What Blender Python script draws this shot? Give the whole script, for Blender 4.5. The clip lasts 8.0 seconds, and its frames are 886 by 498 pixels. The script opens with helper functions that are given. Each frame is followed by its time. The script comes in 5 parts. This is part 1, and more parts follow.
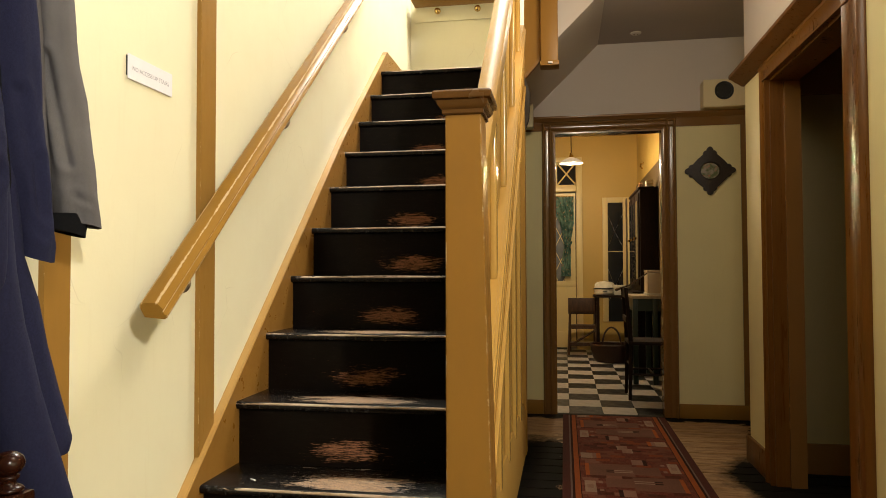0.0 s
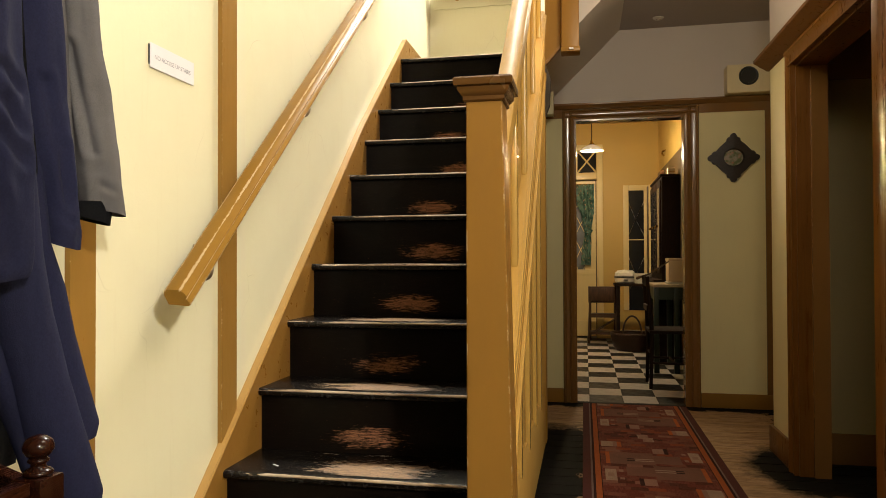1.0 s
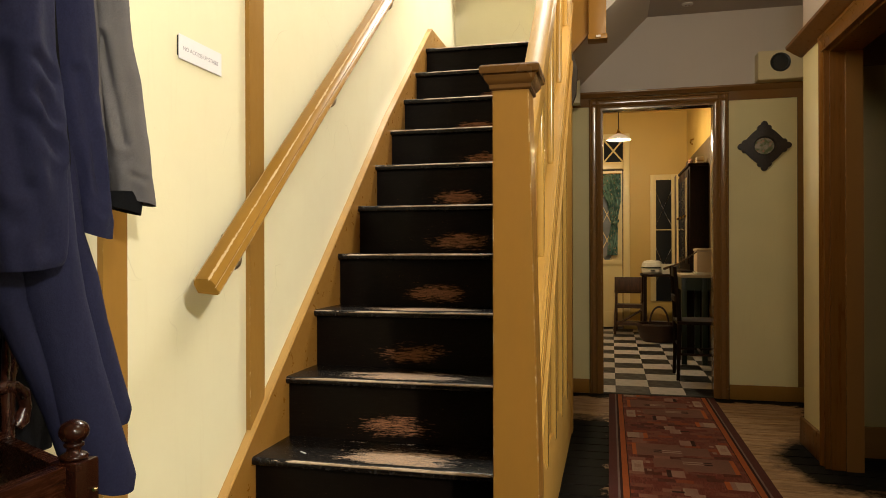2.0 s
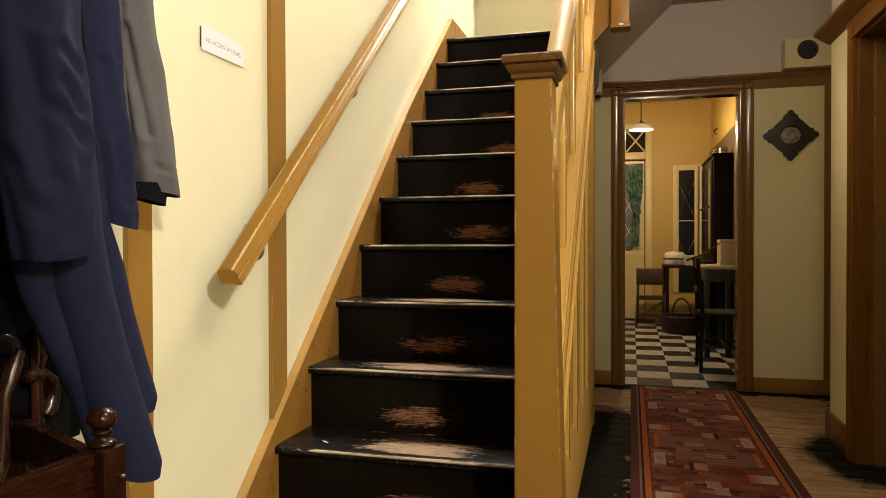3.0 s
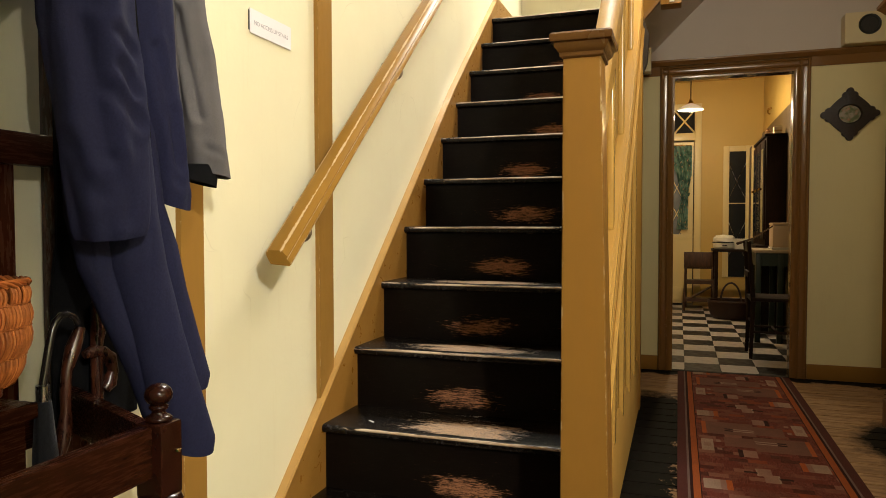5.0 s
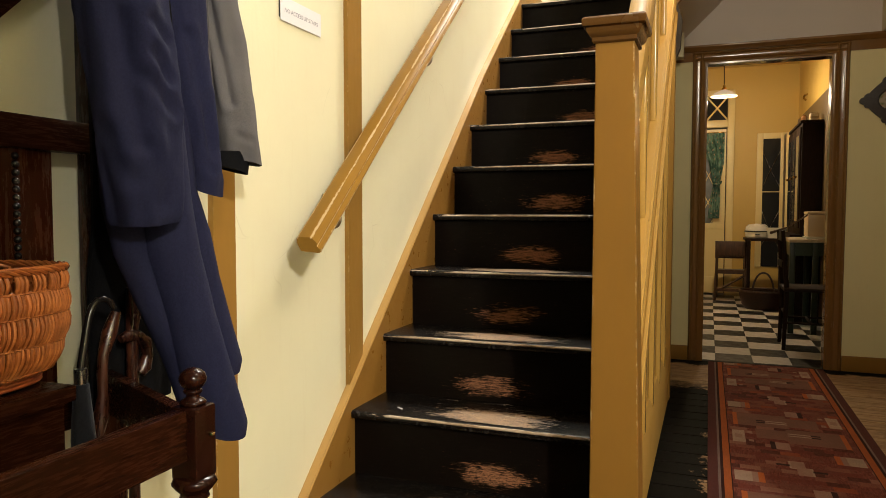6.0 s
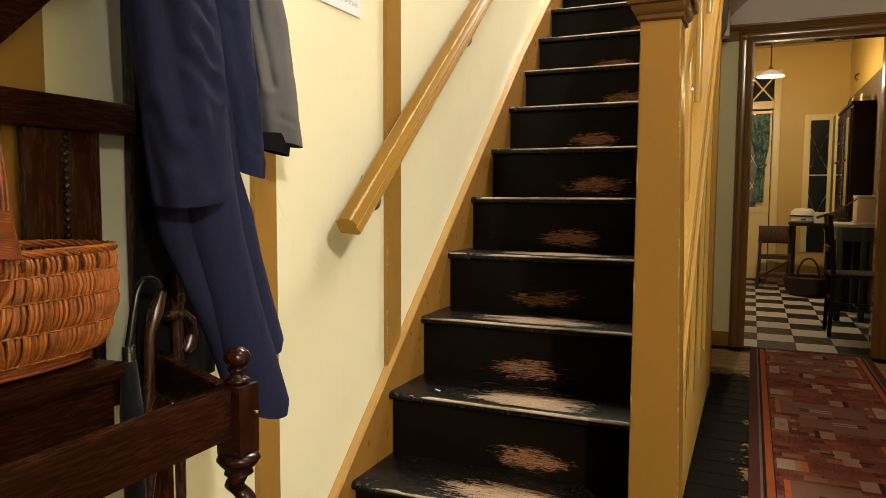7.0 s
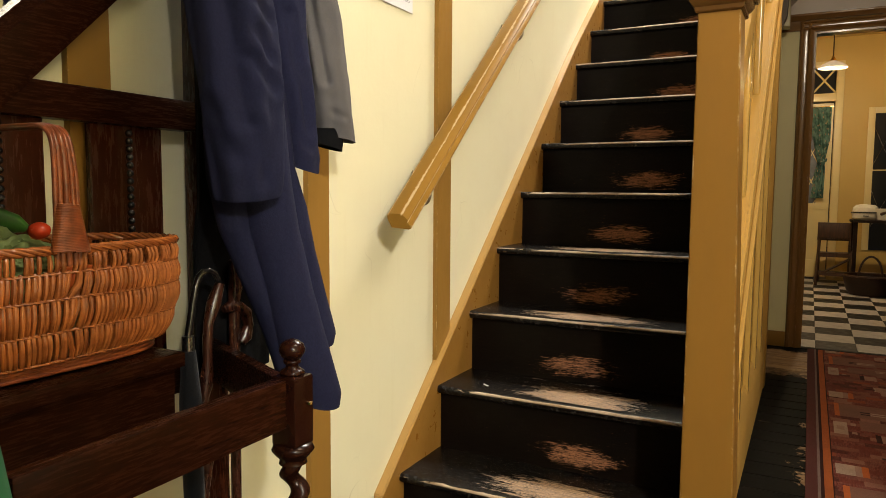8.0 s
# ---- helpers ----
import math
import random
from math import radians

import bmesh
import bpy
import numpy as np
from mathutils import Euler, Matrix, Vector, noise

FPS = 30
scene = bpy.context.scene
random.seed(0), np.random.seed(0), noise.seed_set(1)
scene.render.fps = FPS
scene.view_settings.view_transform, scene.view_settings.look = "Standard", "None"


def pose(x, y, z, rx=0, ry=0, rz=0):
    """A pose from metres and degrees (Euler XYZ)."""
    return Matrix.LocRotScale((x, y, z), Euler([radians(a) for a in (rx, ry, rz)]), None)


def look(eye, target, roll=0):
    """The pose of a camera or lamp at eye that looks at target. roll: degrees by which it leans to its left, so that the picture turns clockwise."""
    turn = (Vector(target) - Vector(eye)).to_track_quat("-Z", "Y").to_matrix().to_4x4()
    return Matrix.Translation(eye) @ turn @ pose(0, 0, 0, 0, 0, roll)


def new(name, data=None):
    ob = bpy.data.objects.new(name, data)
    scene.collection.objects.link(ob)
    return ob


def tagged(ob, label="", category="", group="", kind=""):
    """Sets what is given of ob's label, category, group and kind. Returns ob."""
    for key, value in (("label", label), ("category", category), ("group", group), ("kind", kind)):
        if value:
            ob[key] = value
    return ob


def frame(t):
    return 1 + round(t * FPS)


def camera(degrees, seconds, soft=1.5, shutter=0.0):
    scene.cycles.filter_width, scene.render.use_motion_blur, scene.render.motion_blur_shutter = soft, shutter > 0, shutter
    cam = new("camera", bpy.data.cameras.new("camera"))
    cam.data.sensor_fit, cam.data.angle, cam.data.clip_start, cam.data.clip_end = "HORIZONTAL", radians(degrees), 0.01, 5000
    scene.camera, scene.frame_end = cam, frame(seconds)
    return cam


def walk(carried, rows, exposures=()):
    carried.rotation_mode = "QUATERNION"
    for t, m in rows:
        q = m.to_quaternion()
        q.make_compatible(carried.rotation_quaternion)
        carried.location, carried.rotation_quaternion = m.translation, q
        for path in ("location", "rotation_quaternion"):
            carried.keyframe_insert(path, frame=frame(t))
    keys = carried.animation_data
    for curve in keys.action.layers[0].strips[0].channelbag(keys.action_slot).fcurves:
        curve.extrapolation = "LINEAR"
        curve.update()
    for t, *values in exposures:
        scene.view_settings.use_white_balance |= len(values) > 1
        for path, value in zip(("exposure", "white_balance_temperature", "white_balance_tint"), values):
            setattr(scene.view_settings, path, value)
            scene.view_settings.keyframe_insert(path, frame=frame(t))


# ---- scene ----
cam = camera(64.91, 8.0, 0.8)
# seconds, place in metres, yaw, pitch, roll in degrees
ROWS = [
    (0, 1.0625, -2.0836, 1.0121, 9.851, 1.758, 0.189),
    (0.5, 1.0601, -2.0818, 1.0098, 10.649, 1.379, 0.219),
    (1, 1.0578, -2.0807, 1.0096, 11.424, 0.826, 0.196),
    (1.5, 1.0563, -2.0803, 1.0086, 12.456, 0.437, 0.180),
    (3, 1.0496, -2.0766, 1.0061, 15.113, -0.679, 0.157),
    (3.5, 1.0480, -2.0764, 1.0062, 15.861, -0.925, 0.130),
    (4, 1.0445, -2.0741, 1.0042, 16.882, -1.328, 0.120),
    (4.5, 1.0435, -2.0742, 1.0038, 17.755, -1.698, 0.099),
    (6, 1.0327, -2.0698, 1.0007, 20.871, -3.028, -0.055),
    (6.5, 1.0304, -2.0700, 1.0008, 22.290, -3.712, -0.172),
    (7, 1.0232, -2.0669, 0.9986, 23.844, -4.423, -0.234),
    (7.5, 1.0195, -2.0674, 0.9979, 25.346, -4.810, -0.289),
    (8, 1.0159, -2.0709, 1.0003, 27.711, -4.906, -0.417),
]
walk(cam, [(t, pose(x, y, z, 90 + pitch, roll, yaw)) for t, x, y, z, yaw, pitch, roll in ROWS])

# ---- light ----
world = bpy.data.worlds.new("world")
scene.world = world
world.use_nodes = True
world.node_tree.nodes["Background"].inputs[0].default_value = (0.5, 0.55, 0.65, 1)
world.node_tree.nodes["Background"].inputs[1].default_value = 0.008


def lamp(name, x, y, z, watts, colour, radius):
    data = bpy.data.lights.new(name, "POINT")
    data.energy, data.color, data.shadow_soft_size = watts, colour, radius
    ob = new(name, data)
    ob.location = (x, y, z)
    return ob


# Key lamp aimed by the rail's shadow; the room round it is added.
lamp("unseen_key_light", 3.2, -3.75, 2.46, 470, (1.0, 0.97, 0.91), 0.10)
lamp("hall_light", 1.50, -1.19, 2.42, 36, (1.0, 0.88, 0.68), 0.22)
# Added fill with no lamp behind it; brightens door wall and stair side.
lamp("passage_fill", 1.20, 1.15, 2.24, 11.5, (1.0, 0.84, 0.60), 0.10)
data = bpy.data.lights.new("stairwell_light", "AREA")
data.shape, data.size, data.size_y, data.energy, data.color = "RECTANGLE", 1.0, 0.7, 196, (1.0, 0.96, 0.88)
new("stairwell_light", data).matrix_basis = look((0.95, 2.2, 4.75), (0.35, 0.8, 1.6))
lamp("kitchen_light", 1.145, 5.2, 2.055, 50, (1.0, 0.77, 0.47), 0.04)
scene.view_settings.exposure = 0.36

# ---- materials ----
class Nodes:
    """A small writer of node materials."""

    def __init__(self, name):
        self.mat = bpy.data.materials.new(name)
        self.mat.use_nodes = True
        self.tree = self.mat.node_tree
        self.bsdf = self.tree.nodes["Principled BSDF"]
        self.coord = self.tree.nodes.new("ShaderNodeTexCoord")

    def node(self, kind, **sets):
        n = self.tree.nodes.new(kind)
        for key, value in sets.items():
            setattr(n, key, value)
        return n

    def put(self, socket, value):
        if isinstance(value, bpy.types.NodeSocket):
            self.tree.links.new(value, socket)
        elif isinstance(value, (tuple, list)) and len(value) == 3 and socket.type == "RGBA":
            socket.default_value = (*value, 1)
        else:
            socket.default_value = value

    def where(self, scale=(1, 1, 1), shift=(0, 0, 0), space="Object"):
        m = self.node("ShaderNodeMapping")
        self.put(m.inputs["Vector"], self.coord.outputs[space])
        m.inputs["Scale"].default_value, m.inputs["Location"].default_value = scale, shift
        return m.outputs[0]

    def noise(self, vector, scale, detail=4, rough=0.6):
        n = self.node("ShaderNodeTexNoise")
        self.put(n.inputs["Vector"], vector)
        n.inputs["Scale"].default_value, n.inputs["Detail"].default_value, n.inputs["Roughness"].default_value = scale, detail, rough
        return n.outputs[0]

    def ramp(self, value, low, high, a=0.0, b=1.0):
        n = self.node("ShaderNodeMapRange")
        self.put(n.inputs[0], value)
        for i, v in zip((1, 2, 3, 4), (low, high, a, b)):
            self.put(n.inputs[i], v)
        return n.outputs[0]

    def math(self, op, a, b=0.0):
        n = self.node("ShaderNodeMath", operation=op)
        self.put(n.inputs[0], a)
        self.put(n.inputs[1], b)
        return n.outputs[0]

    def mix(self, factor, a, b, blend="MIX"):
        n = self.node("ShaderNodeMix", data_type="RGBA", blend_type=blend)
        self.put(n.inputs[0], factor)
        self.put(n.inputs[6], a)
        self.put(n.inputs[7], b)
        return n.outputs[2]

    def split(self, vector):
        n = self.node("ShaderNodeSeparateXYZ")
        self.put(n.inputs[0], vector)
        return n.outputs

    def random(self):
        return self.node("ShaderNodeObjectInfo").outputs["Random"]

    def done(self, colour, rough, bump=None, strength=0.2, distance=0.002, metal=0.0, **more):
        self.put(self.bsdf.inputs["Base Color"], colour)
        self.put(self.bsdf.inputs["Roughness"], rough)
        self.bsdf.inputs["Metallic"].default_value = metal
        for key, value in more.items():
            self.put(self.bsdf.inputs[key.replace("_", " ")], value)
        if bump is not None:
            b = self.node("ShaderNodeBump")
            b.inputs["Strength"].default_value, b.inputs["Distance"].default_value = strength, distance
            self.put(b.inputs["Height"], bump)
            self.put(self.bsdf.inputs["Normal"], b.outputs[0])
        return self.mat


def paint(name, base, rough=0.35, dirt=0.12, relief=0.25, dirty=(0.35, 0.26, 0.14), grain=(1, 1, 1), cracks=0.0, spec=0.5):
    """Old oil paint: brush marks, faint stains, an uneven gloss."""
    n = Nodes(name)
    fine = n.noise(n.where(grain), 60, 5)
    broad = n.noise(n.where(), 2.2, 5)
    specks = n.ramp(n.noise(n.where(), 38, 6, 0.75), 0.66, 0.74)
    colour = n.mix(n.ramp(broad, 0.35, 0.75, 0, dirt), base, dirty)
    colour = n.mix(n.math("MULTIPLY", specks, 0.18), colour, tuple(c * 0.45 for c in base))
    runs = n.ramp(n.noise(n.where((5, 5, 0.35), (2, 5, 1)), 9, 6, 0.7), 0.56, 0.72, 0, 0.10)
    colour = n.mix(runs, colour, dirty)
    nick = n.ramp(n.noise(n.where((1, 1.5, 1.1), (7, 3, 2)), 17, 10, 0.85), 0.735, 0.76, 0, 0.3)
    colour = n.mix(nick, colour, tuple(c * 0.6 for c in dirty))
    if cracks:
        colour = n.mix(n.math("MULTIPLY", hairlines(n), cracks), colour, tuple(c * 0.6 for c in dirty))
    return n.done(colour, n.ramp(broad, 0.3, 0.7, rough - 0.06, rough + 0.12), n.math("ADD", fine, n.math("MULTIPLY", broad, 3.0)), relief, 0.0015, Specular_IOR_Level=spec)


def hairlines(n):
    """A few faint hairline cracks, 0 to 1."""
    bend = n.node("ShaderNodeTexNoise")
    n.put(bend.inputs["Vector"], n.where())
    bend.inputs["Scale"].default_value = 5
    shift = n.node("ShaderNodeVectorMath", operation="MULTIPLY_ADD")
    n.put(shift.inputs[0], bend.outputs["Color"])
    shift.inputs[1].default_value = (0.16, 0.16, 0.16)
    n.put(shift.inputs[2], n.where())
    cells = n.node("ShaderNodeTexVoronoi", feature="DISTANCE_TO_EDGE")
    n.put(cells.inputs["Vector"], shift.outputs[0])
    cells.inputs["Scale"].default_value = 4.2
    line = n.ramp(cells.outputs["Distance"], 0.0, 0.006, 1, 0)
    return n.math("MULTIPLY", line, n.ramp(n.noise(n.where((1, 1, 1), (4, 2, 9)), 2.6, 3), 0.56, 0.64))


def chipped(name, base, under, rough=0.3, amount=0.6, grain=(9, 9, 1), spec=0.5, edge_width=0.004):
    """Gloss paint on wood, brushed along the grain, chipped pale at its edges."""
    n = Nodes(name)
    brush = n.noise(n.where(grain), 14, 6, 0.65)
    broad = n.noise(n.where((1, 1, 0.6)), 4, 4)
    geo = n.node("ShaderNodeNewGeometry")
    soft = n.node("ShaderNodeBevel", samples=4)
    soft.inputs["Radius"].default_value = edge_width
    dot = n.node("ShaderNodeVectorMath", operation="DOT_PRODUCT")
    n.put(dot.inputs[0], soft.outputs[0])
    n.put(dot.inputs[1], geo.outputs["Normal"])
    edge = n.ramp(dot.outputs["Value"], 0.90, 0.992, 1, 0)
    chips = n.math("MULTIPLY", edge, n.ramp(n.noise(n.where(), 26, 9, 0.8), 0.535, 0.59))
    flecks = n.ramp(n.noise(n.where((3, 3, 1.5), (3, 1, 7)), 26, 5, 0.75), 0.735, 0.765)
    chips = n.math("MULTIPLY", n.math("MAXIMUM", chips, flecks), amount)
    colour = n.mix(n.ramp(brush, 0.35, 0.75, 0, 0.07), base, tuple(c * 0.6 for c in base))
    colour = n.mix(n.ramp(broad, 0.4, 0.8, 0, 0.25), colour, tuple(c * 0.72 for c in base))
    colour = n.mix(chips, colour, under)
    return n.done(colour, n.ramp(brush, 0.3, 0.7, rough - 0.06, rough + 0.14), n.math("SUBTRACT", brush, n.math("MULTIPLY", chips, 0.4)), 0.06, 0.0005, Specular_IOR_Level=spec)


def timber(name, dark, light, rough=0.35, along=(1, 12, 12), coat=0.0, spec=0.5):
    """Stained wood with its grain along one axis."""
    n = Nodes(name)
    shift = n.node("ShaderNodeVectorMath", operation="ADD")
    n.put(shift.inputs[0], n.where(along))
    n.put(shift.inputs[1], n.math("MULTIPLY", n.random(), 40))
    grain = n.noise(shift.outputs[0], 6, 8, 0.7)
    broad = n.noise(n.where(), 5, 3)
    colour = n.mix(n.ramp(grain, 0.3, 0.72), dark, light)
    colour = n.mix(n.ramp(broad, 0.4, 0.8, 0, 0.5), colour, dark)
    return n.done(colour, n.ramp(grain, 0.3, 0.7, rough - 0.08, rough + 0.15), grain, 0.15, 0.0006, Coat_Weight=coat, Specular_IOR_Level=spec)


def worn_black(name, centre, size, wood, amount):
    """Black stair paint worn through to the wood where feet go."""
    n = Nodes(name)
    rnd = n.random()
    shift = n.node("ShaderNodeVectorMath", operation="ADD")
    n.put(shift.inputs[0], n.where((1, 1, 1)))
    off = n.node("ShaderNodeCombineXYZ")
    n.put(off.inputs[0], n.math("MULTIPLY", n.math("SUBTRACT", rnd, 0.5), 0.14))
    n.put(shift.inputs[1], off.outputs[0])
    x, y, z = n.split(shift.outputs[0])
    seeded = n.node("ShaderNodeVectorMath", operation="ADD")
    n.put(seeded.inputs[0], n.where((7.0, 36, 36)))
    n.put(seeded.inputs[1], n.math("MULTIPLY", rnd, 60))
    streak = n.noise(seeded.outputs[0], 3.2, 9, 0.78)
    fine = n.node("ShaderNodeVectorMath", operation="MULTIPLY")
    n.put(fine.inputs[0], seeded.outputs[0])
    fine.inputs[1].default_value = (1.3, 3.4, 3.4)
    fibre = n.noise(fine.outputs[0], 3.0, 5, 0.7)
    lump = n.noise(seeded.outputs[0], 0.9, 3, 0.5)

    def term(axis, c, s):
        return n.math("POWER", n.math("ABSOLUTE", n.math("DIVIDE", n.math("SUBTRACT", axis, c), s)), 2.0)

    far = n.math("ADD", n.math("ADD", term(x, centre[0], size[0]), term(y, centre[1], size[1])), term(z, centre[2], size[2]))
    spot = n.ramp(n.math("SQRT", far), 0.15, 1.1, amount, -0.25)
    fleck = n.noise(n.where((0.22, 1, 1)), 210, 4, 0.7)
    wear = n.math("ADD", spot, n.math("MULTIPLY", n.math("SUBTRACT", streak, 0.5), 1.25))
    wear = n.math("ADD", wear, n.math("MULTIPLY", n.math("SUBTRACT", lump, 0.5), 0.8))
    wear = n.math("ADD", wear, n.math("MULTIPLY", n.math("SUBTRACT", fibre, 0.5), 1.25))
    wear = n.math("ADD", wear, n.math("MULTIPLY", n.math("SUBTRACT", fleck, 0.5), 0.7))
    wear = n.ramp(wear, 0.32, 0.52)
    speck = n.math("MULTIPLY", n.ramp(n.noise(seeded.outputs[0], 14, 2, 0.5), 0.735, 0.755), n.ramp(n.math("SQRT", far), 1.2, 2.2, 1, 0))
    wear = n.math("MAXIMUM", wear, speck)
    grit = n.noise(n.where((0.5, 1, 1)), 330, 4, 0.7)
    wear = n.math("MULTIPLY", wear, n.ramp(grit, 0.37, 0.50, 0.1, 1))
    black = n.mix(n.ramp(streak, 0.5, 0.8), (0.0040, 0.0026, 0.0018), (0.0105, 0.0075, 0.0055))
    tone = n.mix(n.ramp(fibre, 0.3, 0.7), tuple(c * 0.3 for c in wood), tuple(min(1, c * 1.4) for c in wood))
    return n, wear, black, tone, streak, (x, y, z)


def seeded_of(n):
    """Coordinates drawn out along the grain, with a seed for each object."""
    add = n.node("ShaderNodeVectorMath", operation="ADD")
    n.put(add.inputs[0], n.where((7, 40, 40)))
    n.put(add.inputs[1], n.math("MULTIPLY", n.random(), 90))
    return add.outputs[0]


def tread_paint():
    n, wear, black, tone, streak, (x, y, z) = worn_black("tread_paint", (0.0, 0.085, 0), (0.31, 0.125, 9), (0.37, 0.235, 0.135), 0.74)
    front = n.math("MULTIPLY", n.ramp(y, 0.002, 0.009, 1, 0), n.ramp(n.math("ABSOLUTE", x), 0.20, 0.42, 1, 0.1))
    front = n.ramp(n.math("ADD", front, n.math("MULTIPLY", n.math("SUBTRACT", n.noise(seeded_of(n), 0.7, 9, 0.76), 0.5), 3.4)), 0.48, 0.60)
    low = n.ramp(z, -0.009, -0.004)
    wear = n.math("MAXIMUM", n.math("MULTIPLY", wear, n.ramp(y, 0.022, 0.028)), n.math("MULTIPLY", front, low))
    dust = n.math("MULTIPLY", n.ramp(n.noise(n.where(), 90, 4), 0.52, 0.72), 0.4)
    black = n.mix(dust, black, (0.09, 0.085, 0.08))
    colour = n.mix(wear, black, tone)
    colour = n.mix(n.math("MULTIPLY", n.math("MULTIPLY", front, low), 0.85), colour, n.mix(n.ramp(n.noise(seeded_of(n), 0.9, 7, 0.75), 0.38, 0.58), (0.20, 0.12, 0.06), (0.56, 0.45, 0.33)))
    return n.done(colour, n.ramp(wear, 0, 1, 0.26, 0.6), n.math("SUBTRACT", streak, n.math("MULTIPLY", wear, 0.9)), 0.35, 0.0015, Specular_IOR_Level=0.26)


def riser_paint():
    n, wear, black, tone, streak, _ = worn_black("riser_paint", (0.03, 0, 0.048), (0.22, 9, 0.058), (0.26, 0.118, 0.058), 0.60)
    colour = n.mix(wear, black, tone)
    return n.done(colour, n.ramp(wear, 0, 1, 0.30, 0.65), n.math("SUBTRACT", streak, n.math("MULTIPLY", wear, 0.9)), 0.35, 0.0015, Specular_IOR_Level=0.07)


def floorboards():
    """Bare worn boards, with black paint left along the edges of the passage."""
    n = Nodes("floorboards")
    geo = n.node("ShaderNodeNewGeometry")
    x, y, z = n.split(geo.outputs["Position"])
    sc = n.node("ShaderNodeVectorMath", operation="MULTIPLY")
    n.put(sc.inputs[0], geo.outputs["Position"])
    sc.inputs[1].default_value = (2.6, 16, 1)
    add = n.node("ShaderNodeVectorMath", operation="ADD")
    n.put(add.inputs[0], sc.outputs[0])
    n.put(add.inputs[1], n.math("MULTIPLY", n.random(), 50))
    grain = n.noise(add.outputs[0], 2.4, 8, 0.72)
    even = n.noise(geo.outputs["Position"], 11, 8, 0.7)
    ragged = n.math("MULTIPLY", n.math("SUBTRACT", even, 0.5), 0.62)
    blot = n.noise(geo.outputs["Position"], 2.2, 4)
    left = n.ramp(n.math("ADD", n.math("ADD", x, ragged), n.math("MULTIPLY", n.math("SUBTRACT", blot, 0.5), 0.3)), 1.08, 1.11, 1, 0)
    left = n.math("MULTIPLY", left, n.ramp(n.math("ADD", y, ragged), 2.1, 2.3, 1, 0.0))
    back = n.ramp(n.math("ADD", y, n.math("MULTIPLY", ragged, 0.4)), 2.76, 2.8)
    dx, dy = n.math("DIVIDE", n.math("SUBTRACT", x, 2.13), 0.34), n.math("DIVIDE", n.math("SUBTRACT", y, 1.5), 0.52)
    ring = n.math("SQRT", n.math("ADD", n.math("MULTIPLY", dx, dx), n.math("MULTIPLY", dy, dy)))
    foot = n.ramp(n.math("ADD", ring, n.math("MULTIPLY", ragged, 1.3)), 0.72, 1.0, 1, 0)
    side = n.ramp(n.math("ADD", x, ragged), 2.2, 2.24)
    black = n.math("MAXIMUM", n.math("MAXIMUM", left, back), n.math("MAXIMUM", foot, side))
    wood = n.mix(n.ramp(grain, 0.3, 0.7), (0.15, 0.080, 0.036), (0.56, 0.37, 0.205))
    wood = n.mix(n.ramp(n.math("FRACT", n.math("MULTIPLY", n.random(), 7.3)), 0, 1, 0, 0.35), wood, (0.20, 0.12, 0.065))
    wood = n.mix(n.ramp(n.noise(add.outputs[0], 5, 6, 0.8), 0.62, 0.72, 0, 0.85), wood, (0.05, 0.04, 0.03))
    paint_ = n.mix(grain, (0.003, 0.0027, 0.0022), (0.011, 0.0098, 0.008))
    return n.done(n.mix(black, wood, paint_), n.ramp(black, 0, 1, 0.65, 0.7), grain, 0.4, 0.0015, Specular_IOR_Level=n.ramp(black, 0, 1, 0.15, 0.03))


def tile_mat(name, base, other):
    n = Nodes(name)
    cloud = n.noise(n.where((1, 1, 1)), 14, 5, 0.7)
    seeded = n.mix(n.random(), base, other)
    colour = n.mix(n.ramp(cloud, 0.45, 0.75, 0, 0.4), seeded, tuple(c * 0.62 for c in base))
    return n.done(colour, n.ramp(cloud, 0.3, 0.7, 0.35, 0.55), cloud, 0.1, 0.001, Specular_IOR_Level=0.15)


def cloth(name, base, light, scale=900, rough=0.9, sheen=0.1, fleck=300):
    n = Nodes(name)
    weave = n.noise(n.where(), scale, 2, 0.5)
    heather = n.noise(n.where((1, 1, 0.8)), fleck, 3, 0.8)
    broad = n.noise(n.where(), 6, 4)
    colour = n.mix(n.ramp(heather, 0.35, 0.68), base, light)
    colour = n.mix(n.ramp(broad, 0.4, 0.8, 0, 0.3), colour, tuple(c * 0.6 for c in base))
    return n.done(colour, rough, n.math("ADD", n.math("ADD", weave, heather), n.math("MULTIPLY", n.math("ADD", n.noise(n.where((1, 1, 0.28)), 16, 3, 0.5), n.noise(n.where((1, 0.8, 0.7), (3, 1, 2)), 11, 2, 0.45)), 16.0)), 0.5, 0.0011, Sheen_Weight=sheen, Sheen_Roughness=0.5, Specular_IOR_Level=0.12)


def plain(name, base, rough=0.4, metal=0.0, spread=0.25, scale=12, **more):
    n = Nodes(name)
    cloud = n.noise(n.where(), scale, 5, 0.65)
    colour = n.mix(n.ramp(cloud, 0.35, 0.75, 0, 1), base, tuple(c * (1 - spread) for c in base))
    return n.done(colour, n.ramp(cloud, 0.3, 0.7, rough * 0.85, min(1, rough * 1.25)), cloud, 0.12, 0.001, metal, **more)


